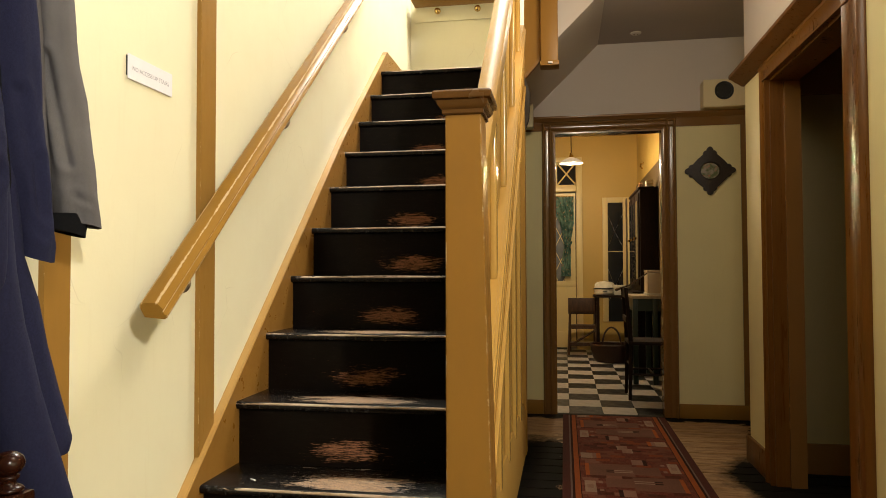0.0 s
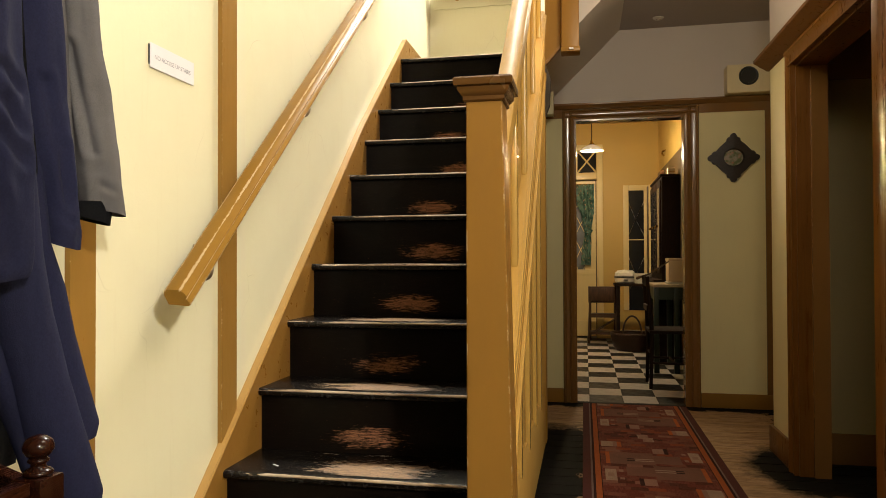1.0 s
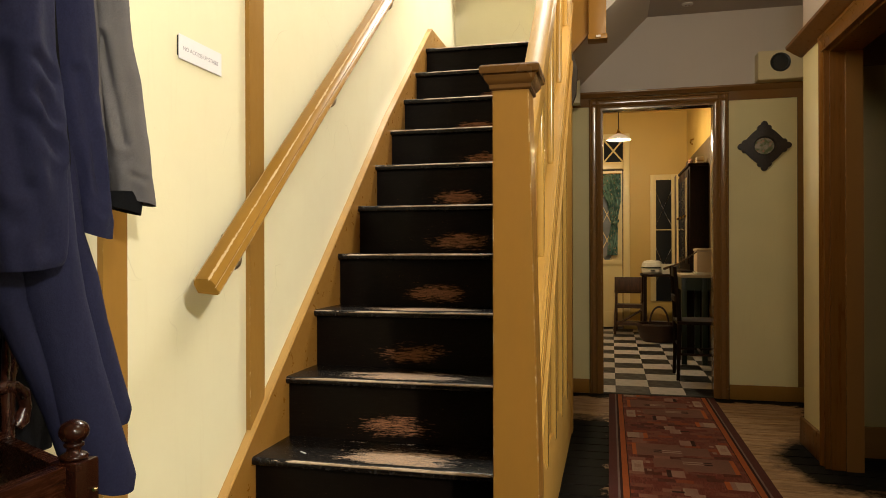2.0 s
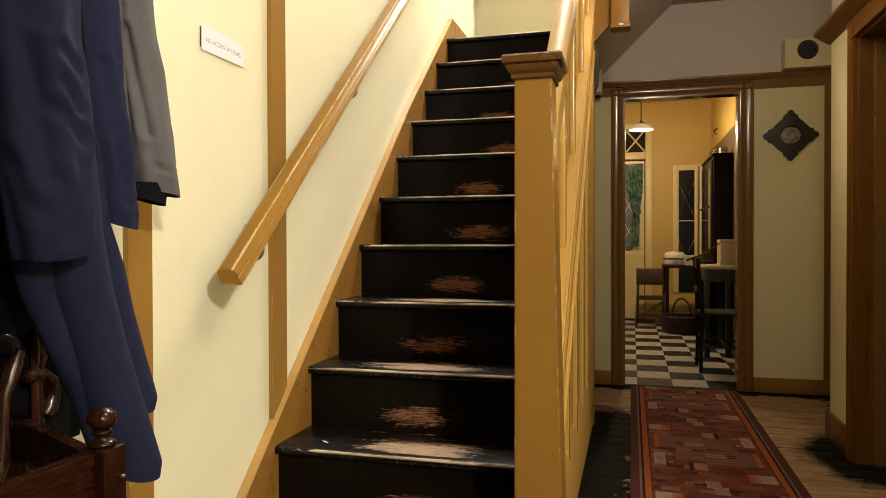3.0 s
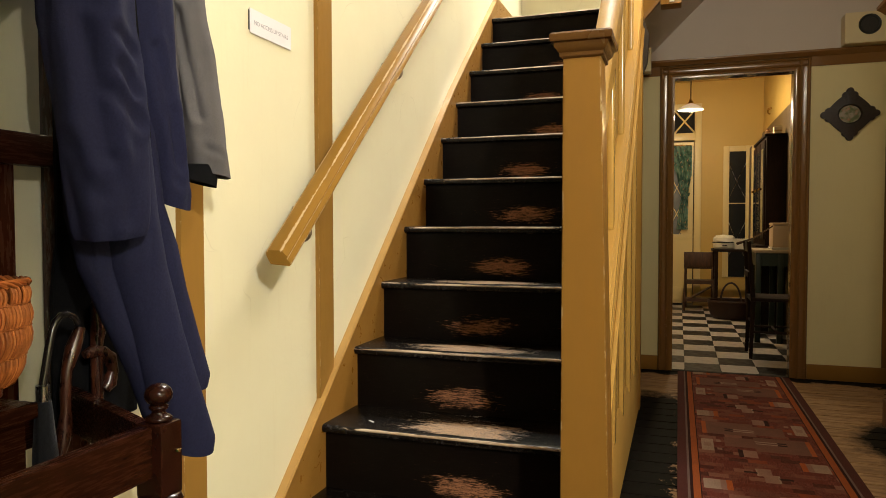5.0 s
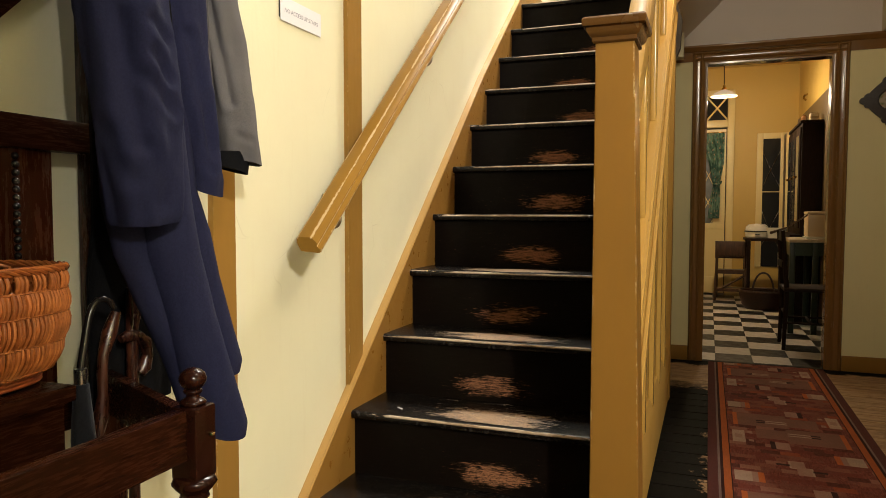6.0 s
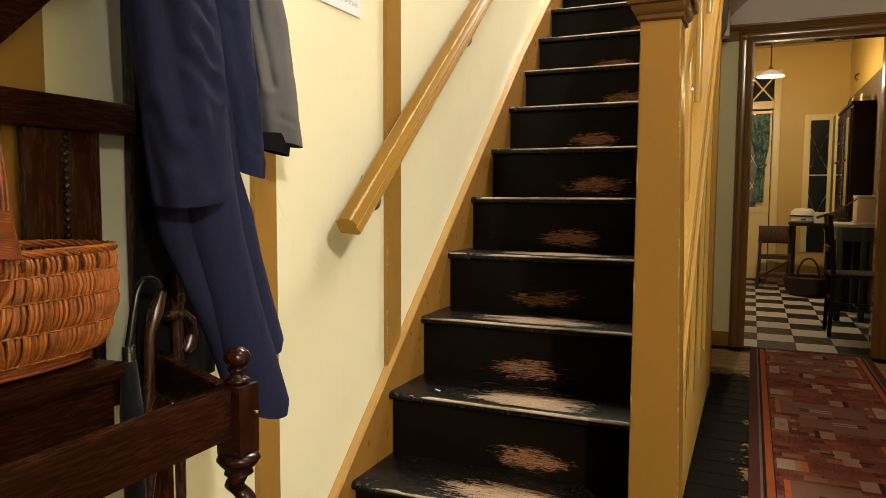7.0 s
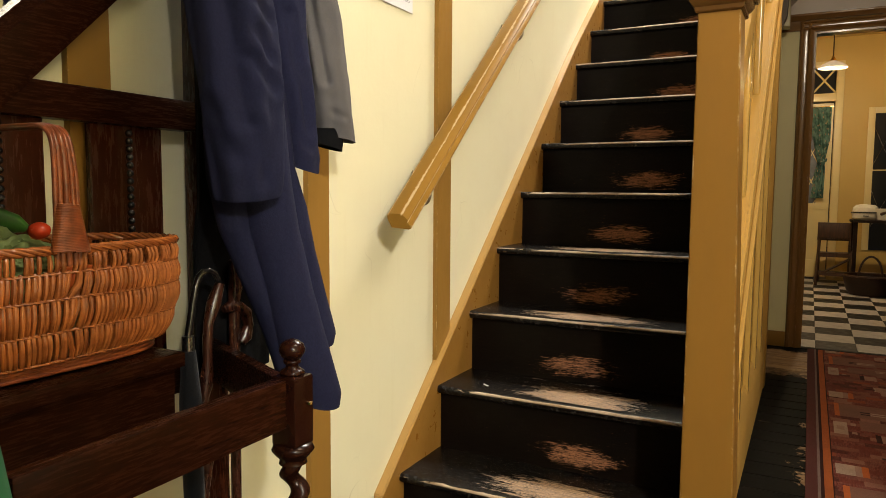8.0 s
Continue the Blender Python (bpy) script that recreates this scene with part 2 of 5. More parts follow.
def rug_mat():
    """A runner: stripes along both edges and a field of small woven oblongs."""
    n = Nodes("rug_weave")
    x, y, z = n.split(n.where())

    P = 1.05
    turn = n.math("FRACT", n.math("DIVIDE", n.math("ADD", y, 1.43), P))
    hatch = n.noise(n.where((7, 1, 1)), 46, 3, 0.6)
    patch = n.noise(n.where((1, 1.6, 1)), 9, 2)
    field = n.mix(n.ramp(hatch, 0.40, 0.60), (0.125, 0.026, 0.019), (0.225, 0.066, 0.045))
    field = n.mix(n.ramp(patch, 0.54, 0.57, 0, 0.45), field, (0.20, 0.080, 0.058))
    lines = n.math("MULTIPLY", n.ramp(n.noise(n.where((3, 22, 1)), 9, 4, 0.7), 0.60, 0.64), 0.5)
    field = n.mix(lines, field, (0.30, 0.155, 0.115))
    cells = n.node("ShaderNodeTexWhiteNoise", noise_dimensions="2D")
    row = n.math("FLOOR", n.math("DIVIDE", y, 0.043))
    col = n.math("FLOOR", n.math("DIVIDE", n.math("ADD", x, n.math("MULTIPLY", n.math("FRACT", n.math("MULTIPLY", row, 0.37)), 0.09)), 0.074))
    both = n.node("ShaderNodeCombineXYZ")
    n.put(both.inputs[0], n.math("FRACT", n.math("MULTIPLY", col, 0.3819)))
    n.put(both.inputs[1], n.math("FRACT", n.math("MULTIPLY", row, 0.2361)))
    n.put(cells.inputs["Vector"], both.outputs[0])
    draw = cells.outputs["Value"]
    for lo, hi, tint in ((0.0, 0.10, (0.045, 0.012, 0.010)), (0.10, 0.26, (0.25, 0.095, 0.065)), (0.26, 0.34, (0.33, 0.17, 0.12)), (0.34, 0.40, (0.34, 0.075, 0.026)), (0.40, 0.52, (0.16, 0.034, 0.024))):
        on = n.math("MULTIPLY", n.math("GREATER_THAN", draw, lo), n.math("LESS_THAN", draw, hi))
        field = n.mix(n.math("MULTIPLY", on, 0.6), field, tint)
    PALE, FAWN, ORANGE, DARK, ROSE = (0.43, 0.31, 0.235), (0.215, 0.105, 0.076), (0.50, 0.125, 0.028), (0.018, 0.008, 0.010), (0.34, 0.20, 0.155)
    # oblongs: left, right, start and end along the runner, colour; each has a twin turned half round
    OBLONGS = ((1.160, 1.395, 1.430, 1.640, FAWN), (1.160, 1.180, 1.430, 1.640, ORANGE), (1.180, 1.395, 1.460, 1.610, FAWN), (1.250, 1.430, 1.250, 1.390, FAWN),
               (1.150, 1.202, 1.165, 1.338, PALE), (1.162, 1.190, 1.225, 1.280, ROSE), (1.143, 1.205, 1.746, 1.852, PALE), (1.205, 1.226, 1.746, 1.852, ROSE), (1.226, 1.248, 1.746, 1.852, ORANGE),
               (1.346, 1.385, 1.940, 2.026, PALE), (1.370, 1.420, 1.870, 1.955, ROSE), (1.300, 1.350, 1.965, 1.985, DARK), (1.455, 1.476, 1.635, 1.738, DARK), (1.400, 1.456, 1.640, 1.735, ROSE),
               (1.300, 1.392, 1.490, 1.503, PALE), (1.300, 1.392, 1.520, 1.532, PALE), (1.262, 1.300, 1.488, 1.505, DARK), (1.262, 1.300, 1.518, 1.535, DARK), (1.215, 1.235, 1.300, 1.335, ROSE), (1.215, 1.235, 1.185, 1.215, ROSE))
    for x0, x1, y0, y1, tint in OBLONGS:
        for mx, my, sx in ((x0 - 1.387, y0, 1), (1.387 - x1, 2.85 - y1, -1)):
            lo = (my % P) / P
            on = n.math("MULTIPLY", n.math("GREATER_THAN", x, mx), n.math("LESS_THAN", x, mx + x1 - x0))
            past = n.math("FRACT", n.math("ADD", n.math("SUBTRACT", turn, lo), 1.0))
            on = n.math("MULTIPLY", on, n.math("LESS_THAN", past, (y1 - y0) / P))
            field = n.mix(n.math("MULTIPLY", on, 0.9), field, tint)
    edge = n.math("SUBTRACT", 0.34, n.math("ABSOLUTE", x))

    def band(lo, hi, under, colour):
        on = n.math("MULTIPLY", n.math("GREATER_THAN", edge, lo), n.math("LESS_THAN", edge, hi))
        return n.mix(on, under, colour)

    colour = band(-1, 0.088, field, (0.030, 0.008, 0.008))
    colour = band(-1, 0.038, colour, (0.095, 0.030, 0.026))
    colour = band(0.038, 0.047, colour, (0.20, 0.14, 0.125))
    colour = band(0.058, 0.084, colour, (0.40, 0.105, 0.028))
    yarn = n.noise(n.where((1, 3, 1)), 320, 2)
    colour = n.mix(n.ramp(yarn, 0.35, 0.7, 0, 0.45), colour, (0.03, 0.015, 0.012))
    colour = n.mix(n.ramp(n.noise(n.where(), 7, 4), 0.4, 0.8, 0, 0.3), colour, (0.05, 0.03, 0.025))
    return n.done(colour, 0.9, yarn, 0.5, 0.0015, Specular_IOR_Level=0.06)


CREAM = paint("cream_paint", (0.672, 0.634, 0.440), 0.45, 0.16, 0.26, (0.50, 0.40, 0.22), cracks=0.3)
PANEL = paint("yellow_cream_panel_paint", (0.70, 0.645, 0.375), 0.62, 0.14, 0.2, (0.44, 0.36, 0.17))
GREY = paint("grey_white_paint", (0.54, 0.49, 0.455), 0.6, 0.08, 0.15, (0.4, 0.36, 0.34))
OCHRE = chipped("ochre_gloss_paint", (0.250, 0.130, 0.027), (0.72, 0.57, 0.34), 0.33, 0.6, (4, 4, 1), 0.16, 0.004)
OCHRE_POST = chipped("ochre_newel_paint", (0.215, 0.105, 0.0185), (0.64, 0.50, 0.30), 0.36, 0.7, (4, 4, 1), 0.16, 0.0026)
OCHRE_LIGHT = chipped("ochre_string_paint", (0.235, 0.112, 0.020), (0.78, 0.65, 0.45), 0.3, 0.6, (2, 2, 2), 0.5, 0.004)
# Next two: stair-side ochre, yellower than the newel, lightened for light falling there.
OCHRE_SIDE = paint("ochre_lit_side_paint", (0.44, 0.262, 0.066), 0.5, 0.12, 0.06, (0.27, 0.140, 0.022), spec=0.06)
OCHRE_BRIGHT = paint("ochre_high_gloss_paint", (0.40, 0.240, 0.056), 0.16, 0.10, 0.04, (0.23, 0.115, 0.018), spec=0.4)
# String cap painted paler, for wear and for light on its top face.
CAP_LIT = paint("worn_lit_cap_paint", (0.37, 0.215, 0.062), 0.35, 0.6, 0.2, (0.30, 0.16, 0.04))
TAN = timber("varnished_brown_paint", (0.100, 0.039, 0.0052), (0.165, 0.070, 0.0105), 0.30, (9, 9, 0.7), 0.0, 0.26)
BROWN = chipped("brown_gloss_paint", (0.188, 0.094, 0.028), (0.50, 0.36, 0.22), 0.12, 0.5, (2, 2, 2), 0.65)
YELLOW = paint("kitchen_yellow_paint", (0.52, 0.355, 0.092), 0.5, 0.15, 0.2)
YELLOW_TRIM = paint("kitchen_trim_paint", (0.66, 0.54, 0.26), 0.35, 0.1, 0.2)
TREAD, RISER = tread_paint(), riser_paint()
BOARDS = floorboards()
TILE_BLACK = tile_mat("black_tile", (0.012, 0.0115, 0.011), (0.020, 0.019, 0.018))
TILE_WHITE = tile_mat("white_tile", (0.42, 0.40, 0.385), (0.50, 0.48, 0.465))
JOINT = plain("dark_joint", (0.03, 0.026, 0.022), 0.9)
OAK = timber("dark_oak", (0.006, 0.0021, 0.0011), (0.036, 0.0094, 0.0036), 0.22, (50, 4, 50), 0.0, 0.09)
OAK_UP = timber("dark_oak_upright", (0.026, 0.0066, 0.0026), (0.048, 0.0120, 0.0044), 0.22, (22, 22, 3), 0.0, 0.3)
OAK_TURNED = plain("turned_oak", (0.020, 0.0052, 0.0025), 0.22, 0.0, 0.55, 30, Specular_IOR_Level=0.22)
EBONY = plain("black_bead", (0.012, 0.010, 0.010), 0.15)
NAVY = cloth("navy_wool", (0.0115, 0.0123, 0.031), (0.0165, 0.0178, 0.044), 900, 1.0, 0.0)
TWEED = cloth("grey_tweed", (0.064, 0.059, 0.060), (0.150, 0.141, 0.142), 900, 1.0, 0.0, 620)
# Black for the jacket's cuff lining and for the shade form by the coat.
LINING_AND_SHADE = cloth("black_lining_and_shade", (0.003, 0.003, 0.0035), (0.006, 0.006, 0.007), 900, 1.0, 0.0)
RUG = rug_mat()
BRASS = plain("brass", (0.62, 0.42, 0.15), 0.25, 1.0)
STEEL = plain("steel", (0.55, 0.54, 0.52), 0.25, 1.0)
PAPER = plain("white_card", (0.66, 0.64, 0.66), 0.6, 0.0, 0.04)
INK = plain("grey_ink", (0.30, 0.30, 0.33), 0.7)
BLACK = plain("black_plastic", (0.012, 0.012, 0.012), 0.35)
BEIGE = paint("beige_box_paint", (0.62, 0.54, 0.34), 0.5, 0.05, 0.1)

# ---- makers ----
def box(bm, x0, x1, y0, y1, z0, z1, bevel=0.0, segments=2):
    m = Matrix.Translation(((x0 + x1) / 2, (y0 + y1) / 2, (z0 + z1) / 2)) @ Matrix.Diagonal((x1 - x0, y1 - y0, z1 - z0, 1))
    made = bmesh.ops.create_cube(bm, size=1, matrix=m)["verts"]
    if bevel:
        edges = {e for v in made for e in v.link_edges}
        bmesh.ops.bevel(bm, geom=list(edges), offset=bevel, segments=segments, profile=0.6, affect="EDGES")
    return bm


def prism(bm, outline, axis, a, b):
    """The outline (pairs in the two other axes, in order) drawn out along an axis from a to b."""
    i = "xyz".index(axis)

    def at(p, v):
        q = list(p)
        q.insert(i, v)
        return q

    low = [bm.verts.new(at(p, a)) for p in outline]
    high = [bm.verts.new(at(p, b)) for p in outline]
    n = len(outline)
    for k in range(n):
        bm.faces.new((low[k], low[(k + 1) % n], high[(k + 1) % n], high[k]))
    bm.faces.new(low[::-1])
    bm.faces.new(high)
    bmesh.ops.recalc_face_normals(bm, faces=bm.faces[:])
    return bm


def sweep(bm, path, rings, close=True):
    """Skin rings (lists of Vectors) that follow one another."""
    rows = [[bm.verts.new(p) for p in ring] for ring in rings]
    n = len(rows[0])
    for a, b in zip(rows, rows[1:]):
        for k in range(n):
            bm.faces.new((a[k], a[(k + 1) % n], b[(k + 1) % n], b[k]))
    if close:
        bm.faces.new(rows[0][::-1])
        bm.faces.new(rows[-1])
    bmesh.ops.recalc_face_normals(bm, faces=bm.faces[:])
    return bm


def tube(bm, path, radius, sides=12):
    """A round bar along a path of points; radius: one number or one for each point."""
    path = [Vector(p) for p in path]
    radii = radius if isinstance(radius, (list, tuple)) else [radius] * len(path)
    rings, ref = [], None
    for k, p in enumerate(path):
        way = (path[min(k + 1, len(path) - 1)] - path[max(k - 1, 0)]).normalized()
        if ref is None:
            ref = way.orthogonal().normalized()
        ref = (ref - way * ref.dot(way)).normalized()
        other = way.cross(ref)
        rings.append([p + radii[k] * (ref * math.cos(a) + other * math.sin(a)) for a in (2 * math.pi * i / sides for i in range(sides))])
    return sweep(bm, path, rings)


def lathe(bm, profile, centre=(0, 0, 0), sides=20):
    """Turned work: (radius, height) pairs round an upright axis."""
    c = Vector(centre)
    rings = [[c + Vector((max(r, 1e-4) * math.cos(2 * math.pi * i / sides), max(r, 1e-4) * math.sin(2 * math.pi * i / sides), h)) for i in range(sides)] for r, h in profile]
    return sweep(bm, None, rings)


def mesh_of(name, bm, material, smooth=True):
    me = bpy.data.meshes.new(name)
    bm.to_mesh(me)
    bm.free()
    me.materials.append(material)
    if smooth:
        me.polygons.foreach_set("use_smooth", [True] * len(me.polygons))
        me.set_sharp_from_angle(angle=radians(35))
    return me


def thing(name, at=(0, 0, 0), label="", category="", group="", kind=""):
    ob = new(name)
    ob.location = at
    ob.empty_display_size = 0.1
    return tagged(ob, label, category, group, kind)


def under(ob, parent):
    ob.parent = parent
    place = Matrix.Identity(4)
    up = parent
    while up:
        place = up.matrix_basis @ (up.matrix_parent_inverse if up.parent else Matrix.Identity(4)) if not up.parent else up.parent.matrix_basis @ up.matrix_parent_inverse @ up.matrix_basis
        break
    ob.matrix_parent_inverse = place.inverted()
    return ob


def part(name, bm, material, parent, label="", at=None):
    """One mesh under a thing or a part; at: its own origin, about which bm is drawn."""
    ob = new(name, mesh_of(name, bm, material) if isinstance(bm, bmesh.types.BMesh) else bm)
    if at:
        ob.location = at
    if parent:
        under(ob, parent)
    return tagged(ob, label)


def solid(name, bm, material, label="", category="", kind="", group=""):
    return tagged(new(name, mesh_of(name, bm, material)), label, category, group, kind)


def B(*a, **k):
    return box(bmesh.new(), *a, **k)


# ---- the shell ----
WALL_L, WALL_R, DOOR_Y, BACK_Y, FRONT_Y, CEIL = 0.0, 2.03, 2.91, 2.72, -8.0, 2.602
RAIL_Z = 2.064

wall_left = solid("wall_left", B(-0.15, 0, FRONT_Y, BACK_Y + 0.1, 0, 5.0), CREAM, "smooth cream-yellow painted stairwell wall, faintly scuffed", "wall", "structure")
# Unseen end wall, dark so that less light bounces back up the hall.
wall_front = solid("wall_front", B(-0.15, 4.7, FRONT_Y - 0.12, FRONT_Y, 0, 5.0), BROWN, "unseen end wall, kept dark brown to cut bounced light", "wall", "structure")

bm = bmesh.new()
prism(bm, [(-0.15, 2.0), (0.86, 2.0), (0.86, 2.26), (1.25, 2.64), (1.25, 5.0), (-0.15, 5.0)], "y", BACK_Y, BACK_Y + 0.1)
wall_landing = solid("wall_landing", bm, CREAM, "cream-yellow painted wall above the stair landing", "wall", "structure")

# the wall with the kitchen door
DOOR_L, DOOR_R, DOOR_H = 0.997, 1.745, 1.99
bm = bmesh.new()
box(bm, 0.3, DOOR_L, DOOR_Y, DOOR_Y + 0.1, 0, RAIL_Z)
box(bm, DOOR_R, 2.45, DOOR_Y, DOOR_Y + 0.1, 0, RAIL_Z)
box(bm, DOOR_L, DOOR_R, DOOR_Y, DOOR_Y + 0.1, DOOR_H, RAIL_Z)
wall_door = solid("wall_door", bm, PANEL, "cream painted wall round the kitchen doorway", "wall", "structure")
wall_door_upper = solid("wall_door_upper", B(0.3, 2.45, DOOR_Y, DOOR_Y + 0.1, RAIL_Z, 2.72), GREY, "grey-white painted wall above the picture rail", "wall", "structure")

# right-hand wall, with the side room's doorway
OPEN_A, OPEN_B, OPEN_H, CORNER = 0.485, 1.42, 1.915, 1.86
bm = bmesh.new()
box(bm, WALL_R, WALL_R + 0.13, -1.1, OPEN_A, 0, RAIL_Z)
# Unseen gap up to y -1.1, added to admit and trim the key lamp.
box(bm, WALL_R, WALL_R + 0.13, FRONT_Y, -2.875, 0, RAIL_Z)
box(bm, WALL_R, WALL_R + 0.13, OPEN_B, CORNER, 0, RAIL_Z)
box(bm, WALL_R, WALL_R + 0.13, OPEN_A, OPEN_B, OPEN_H, RAIL_Z)
wall_right = solid("wall_right", bm, PANEL, "cream painted hall wall with a doorway to a dark side room", "wall", "structure")
bm = bmesh.new()
box(bm, WALL_R, WALL_R + 0.13, -1.1, CORNER, RAIL_Z, 5.0)
box(bm, WALL_R, WALL_R + 0.13, FRONT_Y, -2.875, RAIL_Z, 5.0)
box(bm, WALL_R, WALL_R + 0.13, -2.875, -1.1, 2.72, 5.0)
wall_right_upper = solid("wall_right_upper", bm, GREY, "grey-white painted wall above the picture rail", "wall", "structure")
wall_recess = solid("wall_recess", B(2.335, 2.45, CORNER, DOOR_Y, 0, 2.72), PANEL, "cream painted wall of the recess beside the doorway", "wall", "structure")
# Cream darkened to olive, standing for the shade in the unlit room.
SIDE_SHADE = paint("side_room_shade_paint", (0.31, 0.25, 0.115), 0.5, 0.15, 0.2)
wall_side_room = solid("wall_side_room", B(WALL_R + 0.13, 3.4, 1.66, CORNER, 0, 2.72), SIDE_SHADE, "side room wall, its paint darkened to olive for the shade", "wall", "structure")
wall_side_room_far = solid("wall_side_room_far", B(3.3, 3.4, -0.9, 1.66, 0, 2.72), SIDE_SHADE, "far wall of the side room in the same shade-darkened paint", "wall", "structure")
ceiling_side_room = solid("ceiling_side_room", B(WALL_R + 0.13, 4.7, FRONT_Y, CORNER, 2.72, 2.8), SIDE_SHADE, "ceiling of the side room in the same shade-darkened paint", "ceiling", "structure")
# Walls added out of view to box in the key lamp.
wall_lamp_box = solid("wall_lamp_box", B(WALL_R + 0.13, 4.6, -1.02, -0.9, 0, 2.72), CREAM, "unseen cream wall added to box in the key lamp", "wall", "structure")
wall_lamp_box_far = solid("wall_lamp_box_far", B(4.6, 4.7, FRONT_Y, -0.9, 0, 2.72), CREAM, "unseen cream far wall added to box in the key lamp", "wall", "structure")
trim_side_room = solid("trim_side_room", B(WALL_R + 0.13, 3.3, 1.645, 1.66, 1.885, 2.72, bevel=0.003), BROWN, "dark brown boarding over the side room wall", "trim", "structure")
baseboard_side_room = solid("baseboard_side_room", B(WALL_R + 0.13, 3.3, 1.642, 1.66, 0, 0.15, bevel=0.004), BROWN, "brown skirting in the side room", "skirting", "structure")

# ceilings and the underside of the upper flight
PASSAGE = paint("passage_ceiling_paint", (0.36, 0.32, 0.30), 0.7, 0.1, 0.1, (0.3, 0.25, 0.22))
# Out of view; takes the passage ceiling's dull colour to lower the bounce.
ceiling = solid("ceiling", B(0.93, 2.16, FRONT_Y, 1.9, CEIL, CEIL + 0.12), PASSAGE, "unseen hall ceiling, dull grey-brown to cut bounced light", "ceiling", "structure")
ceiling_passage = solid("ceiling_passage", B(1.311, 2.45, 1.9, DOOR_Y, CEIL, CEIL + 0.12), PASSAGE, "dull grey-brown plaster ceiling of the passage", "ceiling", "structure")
ceiling_stairwell = solid("ceiling_stairwell", B(-0.15, 3.4, FRONT_Y, BACK_Y + 0.1, 5.0, 5.1), GREY, "white ceiling high over the stairwell", "ceiling", "structure")
bm = bmesh.new()
prism(bm, [(0.80, 2.10), (1.311, CEIL), (1.311, 3.3), (0.99, 3.3), (0.99, 2.45), (0.80, 2.27)], "y", 1.9, DOOR_Y)
flight = solid("upper_flight", bm, GREY, "grey-white plastered underside of the upper flight", "stair soffit", "structure")

ground = solid("subfloor", B(-0.2, 4.7, FRONT_Y - 0.1, 7.2, -0.12, -0.022), JOINT, "dark ground under the boards", "floor", "structure")

# ---- staircase ----
RAIL = chipped("handrail_paint", (0.335, 0.188, 0.038), (0.74, 0.60, 0.40), 0.42, 0.8, (6, 1.2, 1.2), 0.12, 0.005)
IRON = plain("bent_iron", (0.30, 0.23, 0.15), 0.4, 1.0)
RISE, GO = 0.1985, 0.224


def nosing(k):
    return -0.216 + GO * (k - 2), RISE * k - 0.004 * max(0, k - 7)


def slope(y):
    """Height of the line through the nosings."""
    return 2 * RISE + (y + 0.216) * (RISE - 0.002) / GO


ST_L, ST_R = 0.027, 0.806
stairs = thing("staircase", (0.4, 0.6, 0), "steep wooden staircase, black treads worn to bare wood, ochre sides", "staircase")
mid = (ST_L + ST_R) / 2
half = (ST_R - ST_L) / 2

bm = bmesh.new()
section = [(0.0, -0.016)] + [(0.010 - 0.010 * math.cos(a), -0.010 + 0.010 * math.sin(a)) for a in (0, 0.5, 1.0, 1.57)] + [(GO + 0.03, 0.0), (GO + 0.03, -0.026), (0.012, -0.026), (0.003, -0.022)]
prism(bm, section, "x", -half, half)
bmesh.ops.subdivide_edges(bm, edges=[e for e in bm.edges if abs(e.verts[0].co.x - e.verts[1].co.x) > 0.5], cuts=8)
tread_mesh = mesh_of("tread", bm, TREAD)
bm = bmesh.new()
box(bm, -half, half, 0, 0.02, 0, RISE - 0.026)
riser_mesh = mesh_of("riser", bm, RISER)
for k in range(1, 11):
    y, z = nosing(k)
    part("tread", tread_mesh, None, stairs, "black-painted tread with worn bare wood" if k == 1 else "", (mid, y, z))
    part("riser", riser_mesh, None, stairs, "", (mid, y + 0.024, z - RISE))
y, z = nosing(11)
part("riser", riser_mesh, None, stairs, "", (mid, y + 0.024, z - RISE))
bm = bmesh.new()
prism(bm, [(p[0] if p[0] < 0.1 else BACK_Y - y, p[1]) for p in section], "x", -half, half)
part("landing_board", bm, TREAD, stairs, "", (mid, y, z))
part("landing_board", B(-half, half, 0, 0.8, -0.10, -0.03), JOINT, stairs, "", (mid, y + 0.08, z))

# wall string, with a rounded cap, running on as the landing's skirting
TOP = lambda y: 0.645 + 0.905 * min(y, 1.1) + 0.81 * max(0.0, y - 1.1)
bm = bmesh.new()
outline = [(-0.529, 0.0), (-0.529, TOP(-0.529)), (1.10, TOP(1.10)), (1.90, TOP(1.90)), (1.945, 2.325), (1.99, 2.322), (BACK_Y, 2.322), (BACK_Y, 2.1), (2.2, 2.06), (1.8, 1.9), (-0.2, 0.0)]
prism(bm, outline, "x", 0.0, ST_L)
part("wall_string", bm, OCHRE_LIGHT, stairs, "ochre-painted wall string, chipped along its top edge")
bm = bmesh.new()
prism(bm, [(-0.532, TOP(-0.529) - 0.008), (-0.532, TOP(-0.529) + 0.005), (1.10, TOP(1.10) + 0.005), (1.90, TOP(1.90) + 0.005), (1.90, TOP(1.90) - 0.008), (1.10, TOP(1.10) - 0.008)], "x", 0.0, ST_L + 0.002)
bmesh.ops.bevel(bm, geom=bm.edges[:], offset=0.003, segments=2, affect="EDGES")
part("string_cap", bm, CAP_LIT, stairs)

# outer string with mouldings
OUT = 0.852


def along(bm, x0, x1, lo, hi, ya=-0.30, yb=1.80, bevel=0.004):
    prism(bm, [(ya, slope(ya) + lo), (ya, slope(ya) + hi), (yb, slope(yb) + hi), (yb, slope(yb) + lo)], "x", x0, x1)
    if bevel:
        bmesh.ops.bevel(bm, geom=bm.edges[:], offset=bevel, segments=2, affect="EDGES")
    return bm


